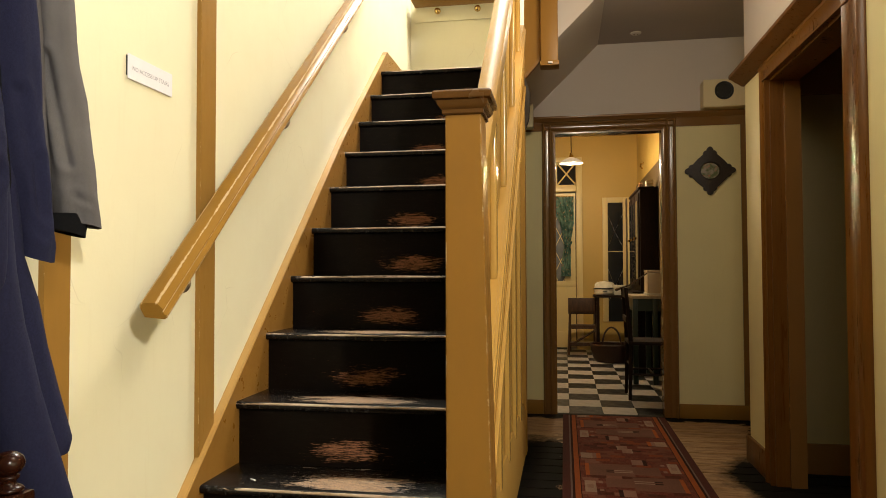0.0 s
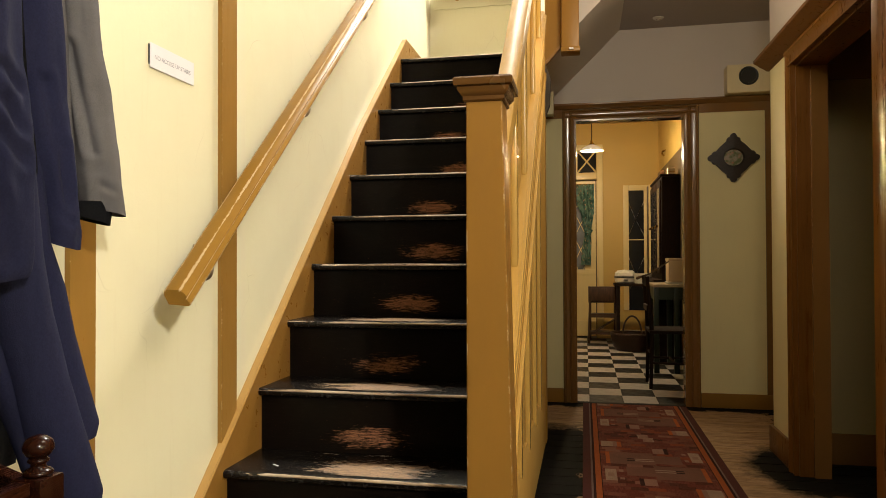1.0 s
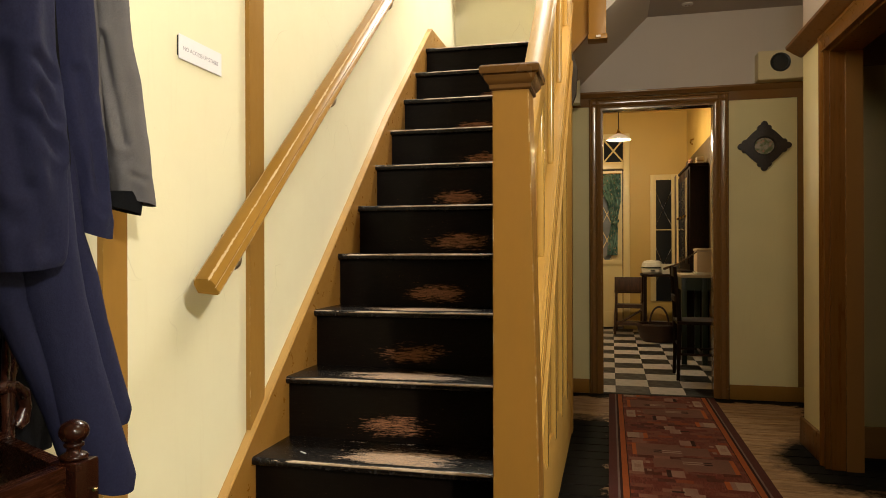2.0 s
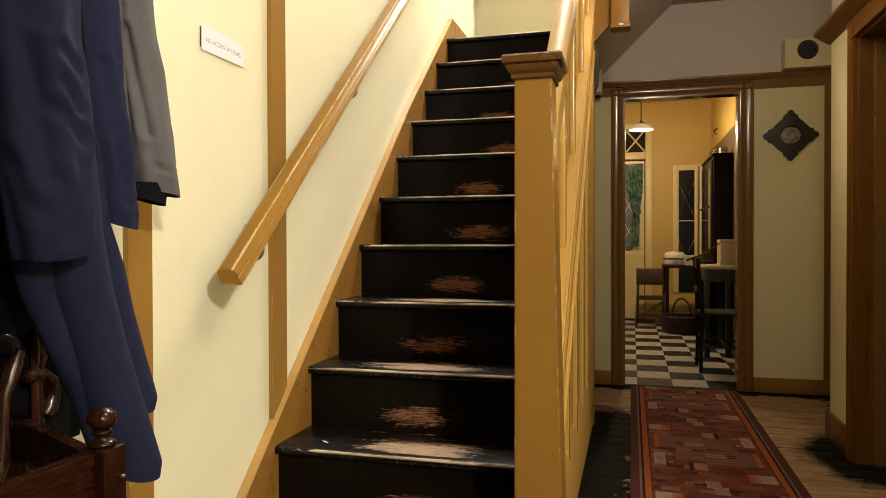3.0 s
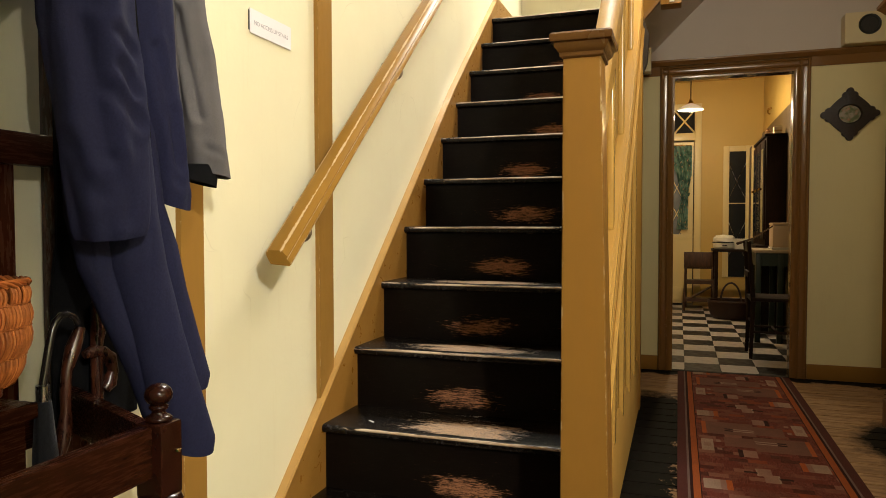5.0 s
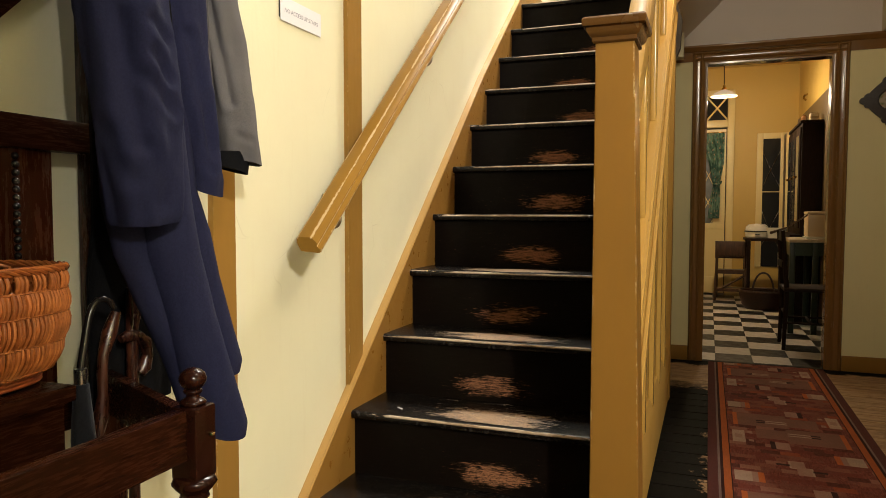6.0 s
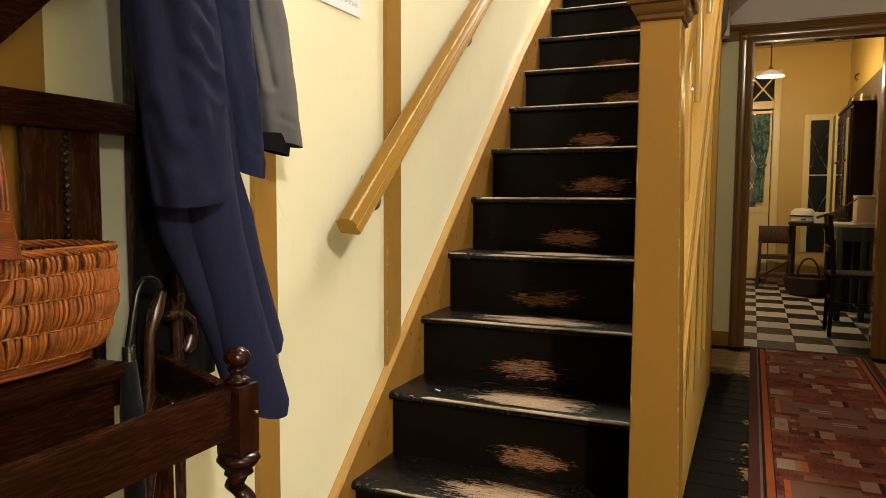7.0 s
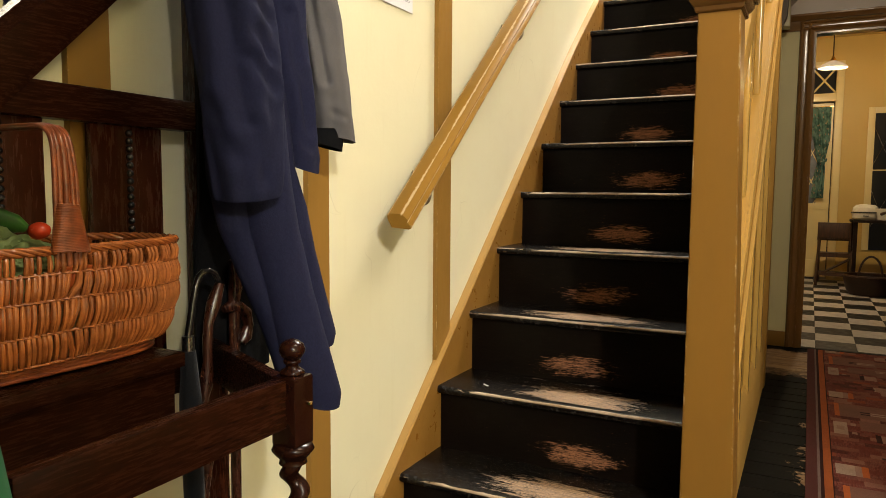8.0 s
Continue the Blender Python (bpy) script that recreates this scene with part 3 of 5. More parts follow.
part("outer_string", along(bmesh.new(), ST_R, OUT - 0.008, -0.16, 0.20), OCHRE_SIDE, stairs)
part("string_moulding", along(bmesh.new(), OUT - 0.008, OUT + 0.012, 0.16, 0.205, bevel=0.006), OCHRE_SIDE, stairs)
part("string_moulding", along(bmesh.new(), OUT - 0.008, OUT + 0.004, 0.02, 0.05, bevel=0.005), OCHRE_SIDE, stairs)
part("string_moulding", along(bmesh.new(), OUT - 0.008, OUT + 0.010, -0.16, -0.115, bevel=0.006), OCHRE_SIDE, stairs)
part("string_cap", along(bmesh.new(), ST_R - 0.012, OUT + 0.004, 0.20, 0.222, bevel=0.005), OCHRE_SIDE, stairs)

# panelled side under the string
bm = bmesh.new()
prism(bm, [(-0.30, 0.0), (-0.30, slope(-0.30) - 0.1), (1.80, slope(1.80) - 0.1), (1.80, 0.0)], "x", 0.80, 0.826)
part("spandrel_panel", bm, OCHRE_SIDE, stairs)
for y in (-0.16, 0.10, 0.345, 0.71, 1.10, 1.45):
    part("batten", B(0.826, OUT - 0.006, y - 0.022, y + 0.022, 0.25, slope(y) - 0.13, bevel=0.006, segments=3), OCHRE_BRIGHT, stairs)
bm = bmesh.new()
prism(bm, [(0.80, 0), (OUT - 0.004, 0), (OUT - 0.004, 0.24), (OUT - 0.018, 0.285), (0.80, 0.285)], "y", -0.30, 1.78)
part("plinth_board", bm, OCHRE_SIDE, stairs)
part("end_post", B(0.80, OUT + 0.002, 1.78, 1.87, 0, 2.14, bevel=0.004), OCHRE_SIDE, stairs)

# balustrade
part("balustrade_panel", along(bmesh.new(), 0.815, 0.824, 0.20, 0.86, -0.30, 1.78, 0), OCHRE_SIDE, stairs)
for y in (-0.10, 0.22, 0.62, 1.10, 1.55):
    part("panel_batten", B(0.822, 0.846, y - 0.024, y + 0.024, slope(y) + 0.20, slope(y) + 0.86, bevel=0.010, segments=4), OCHRE_BRIGHT, stairs)
rail_side = [(0.793, 0.845), (0.860, 0.845), (0.866, 0.87), (0.858, 0.905), (0.842, 0.918), (0.812, 0.918), (0.795, 0.905), (0.788, 0.87)]
ends = []
for y in (-0.31, 2.0):
    ends.append([Vector((x, y, slope(y) + z)) for x, z in rail_side])
part("handrail", sweep(bmesh.new(), None, ends), RAIL, stairs, "ochre handrail with chipped paint")

# newel post, a little wider at its foot
post = bmesh.new()
foot = [(0.775, -0.40), (0.898, -0.40), (0.898, -0.285), (0.775, -0.285)]
head = [(0.777, -0.40), (0.865, -0.40), (0.865, -0.295), (0.777, -0.295)]
sweep(post, None, [[Vector((*p, 0.0)) for p in foot], [Vector((*p, 1.412)) for p in head]])
bmesh.ops.bevel(post, geom=post.edges[:], offset=0.0022, segments=2, affect="EDGES")
part("newel_post", post, OCHRE_POST, stairs, "square ochre newel post, paint chipped at the corners")
cap = bmesh.new()
rings = []
for out, z in ((0.002, 1.394), (0.007, 1.398), (0.007, 1.407), (0.011, 1.410), (0.018, 1.420), (0.019, 1.428), (0.026, 1.431), (0.028, 1.436), (0.028, 1.447), (0.023, 1.452), (0.0, 1.453)):
    rings.append([Vector((x, y, z)) for x, y in ((0.777 - out, -0.40 - out), (0.865 + out, -0.40 - out), (0.865 + out, -0.295 + out), (0.777 - out, -0.295 + out))])
sweep(cap, None, rings)
part("newel_cap", cap, paint("newel_cap_paint", (0.088, 0.038, 0.008), 0.25, 0.35, 0.2, (0.06, 0.03, 0.01)), stairs, "moulded brown cap")

# wall handrail on bent iron brackets

def worn_rail():
    """Ochre paint, rubbed and flaked off in ragged strips along the rail's ridges."""
    n = Nodes("worn_rail_paint")
    x, y, z = n.split(n.where())
    drop = n.math("SUBTRACT", n.math("SUBTRACT", z, 0.905), n.math("MULTIPLY", n.math("ADD", y, 0.60), 0.85))
    ragged = n.noise(n.where((1, 0.40, 0.45)), 170, 9, 0.82)
    broad = n.noise(n.where((1, 1, 1)), 7, 5)
    bare = None
    for rx, rz, wide in ((0.157, 0.001, 0.010), (0.146, 0.014, 0.005), (0.128, 0.034, 0.012), (0.090, 0.033, 0.007)):
        dx, dz = n.math("SUBTRACT", x, rx), n.math("SUBTRACT", drop, rz)
        far = n.math("SQRT", n.math("ADD", n.math("MULTIPLY", dx, dx), n.math("MULTIPLY", dz, dz)))
        near = n.ramp(far, 0.0, wide, 0.36, -0.33)
        bare = near if bare is None else n.math("MAXIMUM", bare, near)
    chips = n.ramp(n.math("ADD", n.math("ADD", bare, ragged), n.math("MULTIPLY", n.math("SUBTRACT", broad, 0.5), 0.7)), 0.66, 0.74)
    colour = n.mix(n.ramp(broad, 0.35, 0.7, 0, 0.5), (0.235, 0.122, 0.021), (0.170, 0.086, 0.015))
    colour = n.mix(chips, colour, n.mix(ragged, (0.36, 0.23, 0.10), (0.56, 0.42, 0.24)))
    return n.done(colour, n.ramp(chips, 0, 1, 0.27, 0.6), n.math("SUBTRACT", n.math("MULTIPLY", ragged, 0.3), chips), 0.25, 0.0008, Specular_IOR_Level=0.05)


hand = thing("wall_handrail", (0.06, -0.5, 1.0), "long ochre-painted wooden handrail, paint worn along its edges", "handrail")
RS = 0.85
R0, R1 = Vector((0.0, -0.60, 0.905)), Vector((0.0, 1.60, 0.905 + 2.20 * RS))
section = [(0.100, 0.0), (0.150, -0.004), (0.157, -0.001), (0.158, 0.004), (0.151, 0.006), (0.146, 0.012), (0.146, 0.018), (0.141, 0.024), (0.130, 0.0325), (0.124, 0.034), (0.092, 0.034), (0.087, 0.031), (0.088, 0.02)]
rings = [[p + Vector((x, 0, z)) for x, z in section] for p in (R0, R1)]
part("rail", sweep(bmesh.new(), None, rings), worn_rail(), hand)
for y in (-0.476, 0.161, 0.81, 1.46):
    z = 0.905 + (y + 0.60) * RS
    ring = [(0.118 + 0.020 * math.cos(a), y + 0.004, z - 0.026 + 0.024 * math.sin(a)) for a in (math.pi * k / 9 for k in range(-11, 3))]
    part("bracket", tube(bmesh.new(), [(0.0, y + 0.15, z + 0.04), (0.05, y + 0.09, z + 0.0), (0.088, y + 0.03, z - 0.026)] + ring, 0.0040), IRON, hand, "bent iron bracket")
# ---- hall trim and fittings ----
def trim(name, bm, material, label, category="trim"):
    return solid(name, bm, material, label, category, "structure")


for a, b in ((-0.199, -0.110), (-0.817, -0.740), (-1.386, -1.313), (-2.0, -1.92), (-2.6, -2.52), (-3.2, -3.12), (-3.8, -3.72), (-4.4, -4.32)):
    low = TOP(a) - 0.01 if a > -0.5 else 0.0
    bm = bmesh.new()
    if a > -0.5:
        prism(bm, [(a, TOP(a)), (b, TOP(b)), (b, 4.9), (a, 4.9)], "x", 0.0, 0.014)
    else:
        box(bm, 0.0, 0.014, a, b, 0.0, 4.9)
    trim("wall_batten", bm, OCHRE, "upright ochre-painted batten on the cream wall", "batten")

# doorway to the kitchen
door_trim = thing("door_architrave", (1.37, DOOR_Y, 0), "brown gloss architrave round the kitchen doorway", "door frame", "", "structure")
AY = DOOR_Y - 0.024


MOULDING = ((0.0, 0.007), (0.05, 0.019), (0.12, 0.024), (0.20, 0.021), (0.26, 0.012), (0.32, 0.010), (0.56, 0.010), (0.62, 0.015), (0.70, 0.018), (0.78, 0.014), (0.86, 0.008), (1.0, 0.006))


def architrave(bm, a, b, z0, z1, upright=True):
    """A moulded board on the wall facing the hall."""
    steps = MOULDING
    pts = [(a + (b - a) * s, DOOR_Y - d) for s, d in steps] + [(b, DOOR_Y + 0.001), (a, DOOR_Y + 0.001)]
    return prism(bm, pts, "z", z0, z1)


part("jamb_board", architrave(bmesh.new(), 0.914, DOOR_L, 0, 2.058), BROWN, door_trim)
part("jamb_board", architrave(bmesh.new(), 1.832, DOOR_R, 0, 2.058), BROWN, door_trim)
bm = bmesh.new()
prism(bm, [(DOOR_Y - d, 2.058 - (2.058 - DOOR_H) * s) for s, d in ((s, d + 0.001) for s, d in MOULDING)] + [(DOOR_Y, DOOR_H), (DOOR_Y, 2.058)], "x", 0.914, 1.832)
part("head_board", bm, BROWN, door_trim)
part("lining", B(DOOR_L, DOOR_L + 0.012, DOOR_Y, DOOR_Y + 0.105, 0, DOOR_H), BROWN, door_trim)
part("lining", B(DOOR_R - 0.012, DOOR_R, DOOR_Y, DOOR_Y + 0.105, 0, DOOR_H), BROWN, door_trim)
part("lining", B(DOOR_L + 0.012, DOOR_R - 0.012, DOOR_Y, DOOR_Y + 0.105, DOOR_H - 0.012, DOOR_H), BROWN, door_trim)

trim("baseboard_door_left", B(0.3, 0.914, DOOR_Y - 0.016, DOOR_Y, 0, 0.098, bevel=0.004), OCHRE, "ochre-brown skirting board", "skirting")
trim("baseboard_door_right", B(1.832, 2.335, DOOR_Y - 0.016, DOOR_Y, 0, 0.098, bevel=0.004), OCHRE, "ochre-brown skirting board", "skirting")
trim("frieze_board_left", B(0.3, 0.914, DOOR_Y - 0.010, DOOR_Y, 2.0, RAIL_Z), BROWN, "brown board under the picture rail", "trim")
trim("frieze_board_right", B(1.832, 2.335, DOOR_Y - 0.010, DOOR_Y, 2.0, RAIL_Z), BROWN, "brown board under the picture rail", "trim")
trim("corner_board", B(2.252, 2.335, DOOR_Y - 0.014, DOOR_Y, 0.098, 2.0), BROWN, "dark brown upright board in the corner", "trim")
bm = bmesh.new()
prism(bm, [(DOOR_Y, RAIL_Z - 0.004), (DOOR_Y - 0.016, RAIL_Z - 0.002), (DOOR_Y - 0.030, RAIL_Z + 0.012), (DOOR_Y - 0.038, RAIL_Z + 0.022), (DOOR_Y - 0.038, RAIL_Z + 0.034), (DOOR_Y, RAIL_Z + 0.036)], "x", 0.82, 2.335)
trim("picture_rail", bm, BROWN, "dark brown moulded picture rail", "picture rail")

# side-room doorway
side_trim = thing("side_door_architrave", (WALL_R, 1.0, 0), "ochre-brown gloss architrave round the side doorway", "door frame", "", "structure")


def side_board(a, b, z0, z1):
    steps = [(0.0, 0.008), (0.08, 0.026), (0.28, 0.030), (0.48, 0.018), (0.80, 0.016), (1.0, 0.022)]
    pts = [(WALL_R - d, a + (b - a) * s) for s, d in steps] + [(WALL_R, b), (WALL_R, a)]
    return prism(bmesh.new(), pts, "z", z0, z1)


part("jamb_board", side_board(1.50, OPEN_B, 0, 1.99), TAN, side_trim)
part("jamb_board", side_board(0.34, OPEN_A, 0, 1.99), TAN, side_trim)
bm = bmesh.new()
prism(bm, [(WALL_R - d, 2.0 - (2.0 - OPEN_H) * s) for s, d in ((0, 0.008), (0.08, 0.027), (0.28, 0.031), (0.48, 0.019), (0.8, 0.017), (1.0, 0.023))] + [(WALL_R, OPEN_H), (WALL_R, 2.0)], "y", 0.34, 1.50)
part("head_board", bm, TAN, side_trim)
part("lining", B(WALL_R, WALL_R + 0.131, OPEN_B - 0.012, OPEN_B, 0, OPEN_H - 0.012), TAN, side_trim)
part("lining", B(WALL_R, WALL_R + 0.131, OPEN_A, OPEN_A + 0.012, 0, OPEN_H - 0.012), TAN, side_trim)
part("lining", B(WALL_R, WALL_R + 0.131, OPEN_A, OPEN_B, OPEN_H - 0.012, OPEN_H), TAN, side_trim)
part("door_stop", B(WALL_R + 0.060, WALL_R + 0.131, OPEN_B - 0.026, OPEN_B - 0.012, 0, OPEN_H - 0.02), BROWN, side_trim)
part("door_stop", B(WALL_R + 0.060, WALL_R + 0.131, OPEN_A + 0.012, OPEN_A + 0.026, 0, OPEN_H - 0.02), BROWN, side_trim)
trim("baseboard_right", B(WALL_R - 0.018, WALL_R, 1.50, CORNER + 0.018, 0, 0.133, bevel=0.004), TAN, "ochre-brown skirting board", "skirting")
trim("baseboard_right_near", B(WALL_R - 0.018, WALL_R, -1.1, 0.34, 0, 0.133, bevel=0.004), TAN, "ochre-brown skirting board", "skirting")
bm = bmesh.new()
prism(bm, [(WALL_R, 2.000), (WALL_R - 0.014, 2.002), (WALL_R - 0.026, 2.012), (WALL_R - 0.046, 2.022), (WALL_R - 0.060, 2.034), (WALL_R - 0.078, 2.044), (WALL_R - 0.080, 2.058), (WALL_R, 2.062)], "y", -1.1, CORNER + 0.02)
trim("picture_rail_right", bm, TAN, "deep ochre-brown moulded rail above the side doorway", "picture rail")

# drop post and apron of the upper flight
drop = thing("upper_newel", (0.99, 1.86, 2.2), "ochre post hanging at the foot of the upper flight", "newel post")
part("drop_post", B(0.945, 1.040, 1.80, 1.895, 2.175, 3.4, bevel=0.005), OCHRE, drop)
part("pendant_block", B(0.940, 1.046, 1.795, 1.897, 2.150, 2.177, bevel=0.006), OCHRE, drop)
part("button", B(0.985, 1.010, 1.782, 1.796, 2.157, 2.168, bevel=0.003), PAPER, drop)
bm = bmesh.new()
prism(bm, [(0.850, 2.105), (0.950, 2.215), (0.950, 3.4), (0.850, 3.4)], "y", 1.862, 1.886)
trim("apron_board", bm, OCHRE, "ochre apron board along the upper flight", "apron")
bm = bmesh.new()
prism(bm, [(0.850, 2.092), (0.950, 2.202), (0.950, 2.222), (0.850, 2.112)], "y", 1.850, 1.888)
trim("apron_moulding", bm, OCHRE_LIGHT, "ochre moulding along the apron's lower edge", "trim")
trim("corbel_board", prism(bmesh.new(), [(0.853, 2.10), (0.884, 2.00), (0.876, 1.86), (0.853, 1.80)], "y", 1.80, 1.862), plain("dull_brown_paint", (0.030, 0.020, 0.010), 0.6), "small dull brown board fixed to the stair's end post", "trim")

# ceiling rose, loudspeaker, plaque, notice
rose = thing("ceiling_fitting", (1.551, 2.70, CEIL), "small round white ceiling fitting", "ceiling fitting")
part("disc", lathe(bmesh.new(), [(0.0, -0.012), (0.024, -0.012), (0.034, -0.006), (0.036, 0.0)], (1.551, 2.70, CEIL)), GREY, rose)
part("screw", lathe(bmesh.new(), [(0.0, -0.016), (0.005, -0.016), (0.006, -0.011)], (1.54, 2.695, CEIL), 8), STEEL, rose)
part("screw", lathe(bmesh.new(), [(0.0, -0.016), (0.005, -0.016), (0.006, -0.011)], (1.562, 2.70, CEIL), 8), STEEL, rose)

speaker = thing("loudspeaker", (2.15, 2.80, RAIL_Z + 0.036), "beige boxed wall loudspeaker with a round black cone", "loudspeaker")
z0 = RAIL_Z + 0.037
bm = bmesh.new()
prism(bm, [(1.995, DOOR_Y - 0.002), (1.995, 2.79), (2.215, 2.79), (2.325, 2.74), (2.325, DOOR_Y - 0.002)], "z", z0, z0 + 0.185)
bmesh.ops.bevel(bm, geom=bm.edges[:], offset=0.004, segments=2, affect="EDGES")
part("cabinet", bm, BEIGE, speaker)
cx, cz = 2.128, z0 + 0.108
turn = Matrix.Translation((cx, 2.789, cz)) @ Matrix.Rotation(radians(90), 4, "X")
bm = lathe(bmesh.new(), [(0.0, -0.010), (0.018, -0.004), (0.030, -0.012), (0.045, -0.004), (0.048, 0.006), (0.058, 0.008), (0.062, 0.0)], (0, 0, 0), 28)
bmesh.ops.transform(bm, matrix=turn, verts=bm.verts[:])
part("cone", bm, BLACK, speaker, "black ribbed loudspeaker cone")

plaque = thing("wall_plaque", (2.05, DOOR_Y, 1.68), "dark carved lozenge frame round a small oval flower picture", "wall plaque")
C = Vector((2.051, 0, 1.686))
bm = bmesh.new()
front, back = [], []
N = 240
LOBES = [(k * math.pi / 2 + d, far, size) for k in range(4) for d, far, size in ((0, 0.145, 0.020), (0.21, 0.122, 0.019), (-0.21, 0.122, 0.019), (0.48, 0.104, 0.013), (-0.48, 0.104, 0.013), (0.785, 0.094, 0.013))]
for i in range(N):
    a = 2 * math.pi * i / N
    r = 0.137 / (abs(math.cos(a)) ** 1.3 + abs(math.sin(a)) ** 1.3) ** (1 / 1.3)
    for turn, far, size in LOBES:
        off = math.atan2(math.sin(a - turn), math.cos(a - turn))
        if far * abs(math.sin(off)) < size and abs(off) < 1:
            r = max(r, far * math.cos(off) + math.sqrt(size * size - (far * math.sin(off)) ** 2))
    front.append(Vector((C.x + r * math.cos(a), DOOR_Y - 0.022, C.z + r * math.sin(a) * 1.0)))
    back.append(Vector((C.x + r * math.cos(a), DOOR_Y - 0.001, C.z + r * math.sin(a))))
inner = [Vector((C.x + 0.068 * math.cos(2 * math.pi * i / N), DOOR_Y - 0.028, C.z + 0.062 * math.sin(2 * math.pi * i / N))) for i in range(N)]
well = [Vector((C.x + 0.060 * math.cos(2 * math.pi * i / N), DOOR_Y - 0.012, C.z + 0.054 * math.sin(2 * math.pi * i / N))) for i in range(N)]
sweep(bm, None, [back, front, inner, well])
part("frame", bm, plain("dark_carved_wood", (0.022, 0.013, 0.010), 0.45, 0.0, 0.6, 60), plaque)
n = Nodes("flower_picture")
v = n.node("ShaderNodeTexVoronoi")
n.put(v.inputs["Vector"], n.where())
v.inputs["Scale"].default_value = 42
blotch = n.ramp(n.noise(n.where(), 30, 3), 0.42, 0.6)
pic = n.mix(blotch, (0.30, 0.27, 0.22), n.mix(n.ramp(v.outputs["Distance"], 0.2, 0.5), (0.36, 0.16, 0.10), (0.10, 0.13, 0.05)))
bm = lathe(bmesh.new(), [(0.0, 0.0), (0.040, -0.001), (0.061, -0.004)], (0, 0, 0), 32)
bmesh.ops.transform(bm, matrix=Matrix.Translation((C.x, DOOR_Y - 0.016, C.z)) @ Matrix.Diagonal((1, 1, 0.9, 1)) @ Matrix.Rotation(radians(90), 4, "X"), verts=bm.verts[:])
part("picture", bm, n.done(pic, 0.5), plaque, "faded flower picture under glass")

notice = thing("notice", (0.0, -0.44, 1.52), "white card notice with small grey capitals, fixed to the wall", "sign")
bm = bmesh.new()
box(bm, 0.0025, 0.004, -0.533, -0.336, 1.491, 1.553)
part("card", bm, PAPER, notice)
part("foam_backing", B(0.0003, 0.0025, -0.536, -0.345, 1.498, 1.548), BLACK, notice)
font = bpy.data.curves.new("lettering", "FONT")
font.body, font.size, font.align_x, font.align_y, font.extrude = "NO ACCESS UP STAIRS", 0.0160, "CENTER", "CENTER", 0.0001
text = new("lettering", font)
font.materials.append(INK)
text.matrix_basis = Matrix(((0, 0, 1, 0.0042), (1, 0, 0, -0.434), (0, 1, 0, 1.520), (0, 0, 0, 1)))
under(text, notice)

# shelf with hooks on the landing
shelf = thing("hook_shelf", (0.3, BACK_Y, 2.9), "ochre shelf with brass coat hooks above the landing", "shelf")
part("board", B(0.035, 0.66, BACK_Y - 0.15, BACK_Y, 2.875, 2.895, bevel=0.003), OCHRE, shelf)
part("back_rail", B(0.035, 0.66, BACK_Y - 0.014, BACK_Y, 2.77, 2.875), CREAM, shelf)
for x in (0.205, 0.487):
    hook = part("hook", tube(bmesh.new(), [(x, BACK_Y - 0.014, 2.86), (x, BACK_Y - 0.03, 2.855), (x, BACK_Y - 0.045, 2.84)], 0.004), BRASS, shelf)
    ball = bmesh.ops.create_uvsphere(bm := bmesh.new(), u_segments=14, v_segments=10, radius=0.023, matrix=Matrix.Translation((x, BACK_Y - 0.055, 2.828)))
    part("knob", bm, BRASS, shelf, "brass knob")

# runner
rug = thing("hall_rug", (1.387, 0, 0), "long maroon runner with small oblongs and orange edge stripes", "rug")
bm = bmesh.new()
box(bm, -0.34, 0.34, -3.2, 1.43, 0.0, 0.009, bevel=0.003)
part("runner", bm, RUG, rug, "", (1.387, 1.43, 0.0005))


chip = thing("paint_chip", (0.155, -0.14, 0.397), "small white flake lying on the stair tread", "flake")
bm = bmesh.new()
prism(bm, [(-0.012, 0.006), (-0.008, 0.009), (0.013, -0.004), (0.010, -0.010), (0.002, -0.004)], "z", 0.3975, 0.3990)
bmesh.ops.translate(bm, vec=(0.155, -0.14, 0), verts=bm.verts[:])
part("flake", bm, TILE_WHITE, chip)
# ---- kitchen ----
KB, KR, KC = 7.0, 1.985, 2.72
bm = bmesh.new()
box(bm, 0.2, 0.50, KB, KB + 0.1, 0, KC)
box(bm, 1.22, 2.2, KB, KB + 0.1, 0, KC)
box(bm, 0.50, 1.22, KB, KB + 0.1, 2.43, KC)
wall_kitchen_back = solid("wall_kitchen_back", bm, YELLOW, "warm yellow painted kitchen wall", "wall", "structure")
wall_kitchen_right = solid("wall_kitchen_right", B(KR, KR + 0.1, DOOR_Y + 0.1, KB, 0, KC), YELLOW, "warm yellow painted kitchen wall", "wall", "structure")
wall_kitchen_left = solid("wall_kitchen_left", B(0.1, 0.2, DOOR_Y + 0.1, KB, 0, KC), YELLOW, "warm yellow painted kitchen wall", "wall", "structure")
ceiling_kitchen = solid("ceiling_kitchen", B(0.1, 2.2, DOOR_Y + 0.1, KB + 0.1, KC, KC + 0.1), YELLOW, "yellowed kitchen ceiling", "ceiling", "structure")
yard_wall = solid("yard_wall", B(0.1, 2.2, KB + 0.7, KB + 0.8, 0, KC), JOINT, "dark wall outside the back door", "wall", "structure")
# The right-hand wall is dark olive-brown below 2.07 m.
trim("kitchen_wall_lower", B(KR - 0.012, KR, DOOR_Y + 0.1, KB, 0, 2.07), paint("olive_brown_lower_wall", (0.070, 0.042, 0.014), 0.5, 0.15, 0.2), "dark olive-brown lower part of the kitchen wall", "boarding")
hooks = thing("wall_hook", (KR, 6.28, 2.23), "small brass hook on the kitchen wall", "hook")
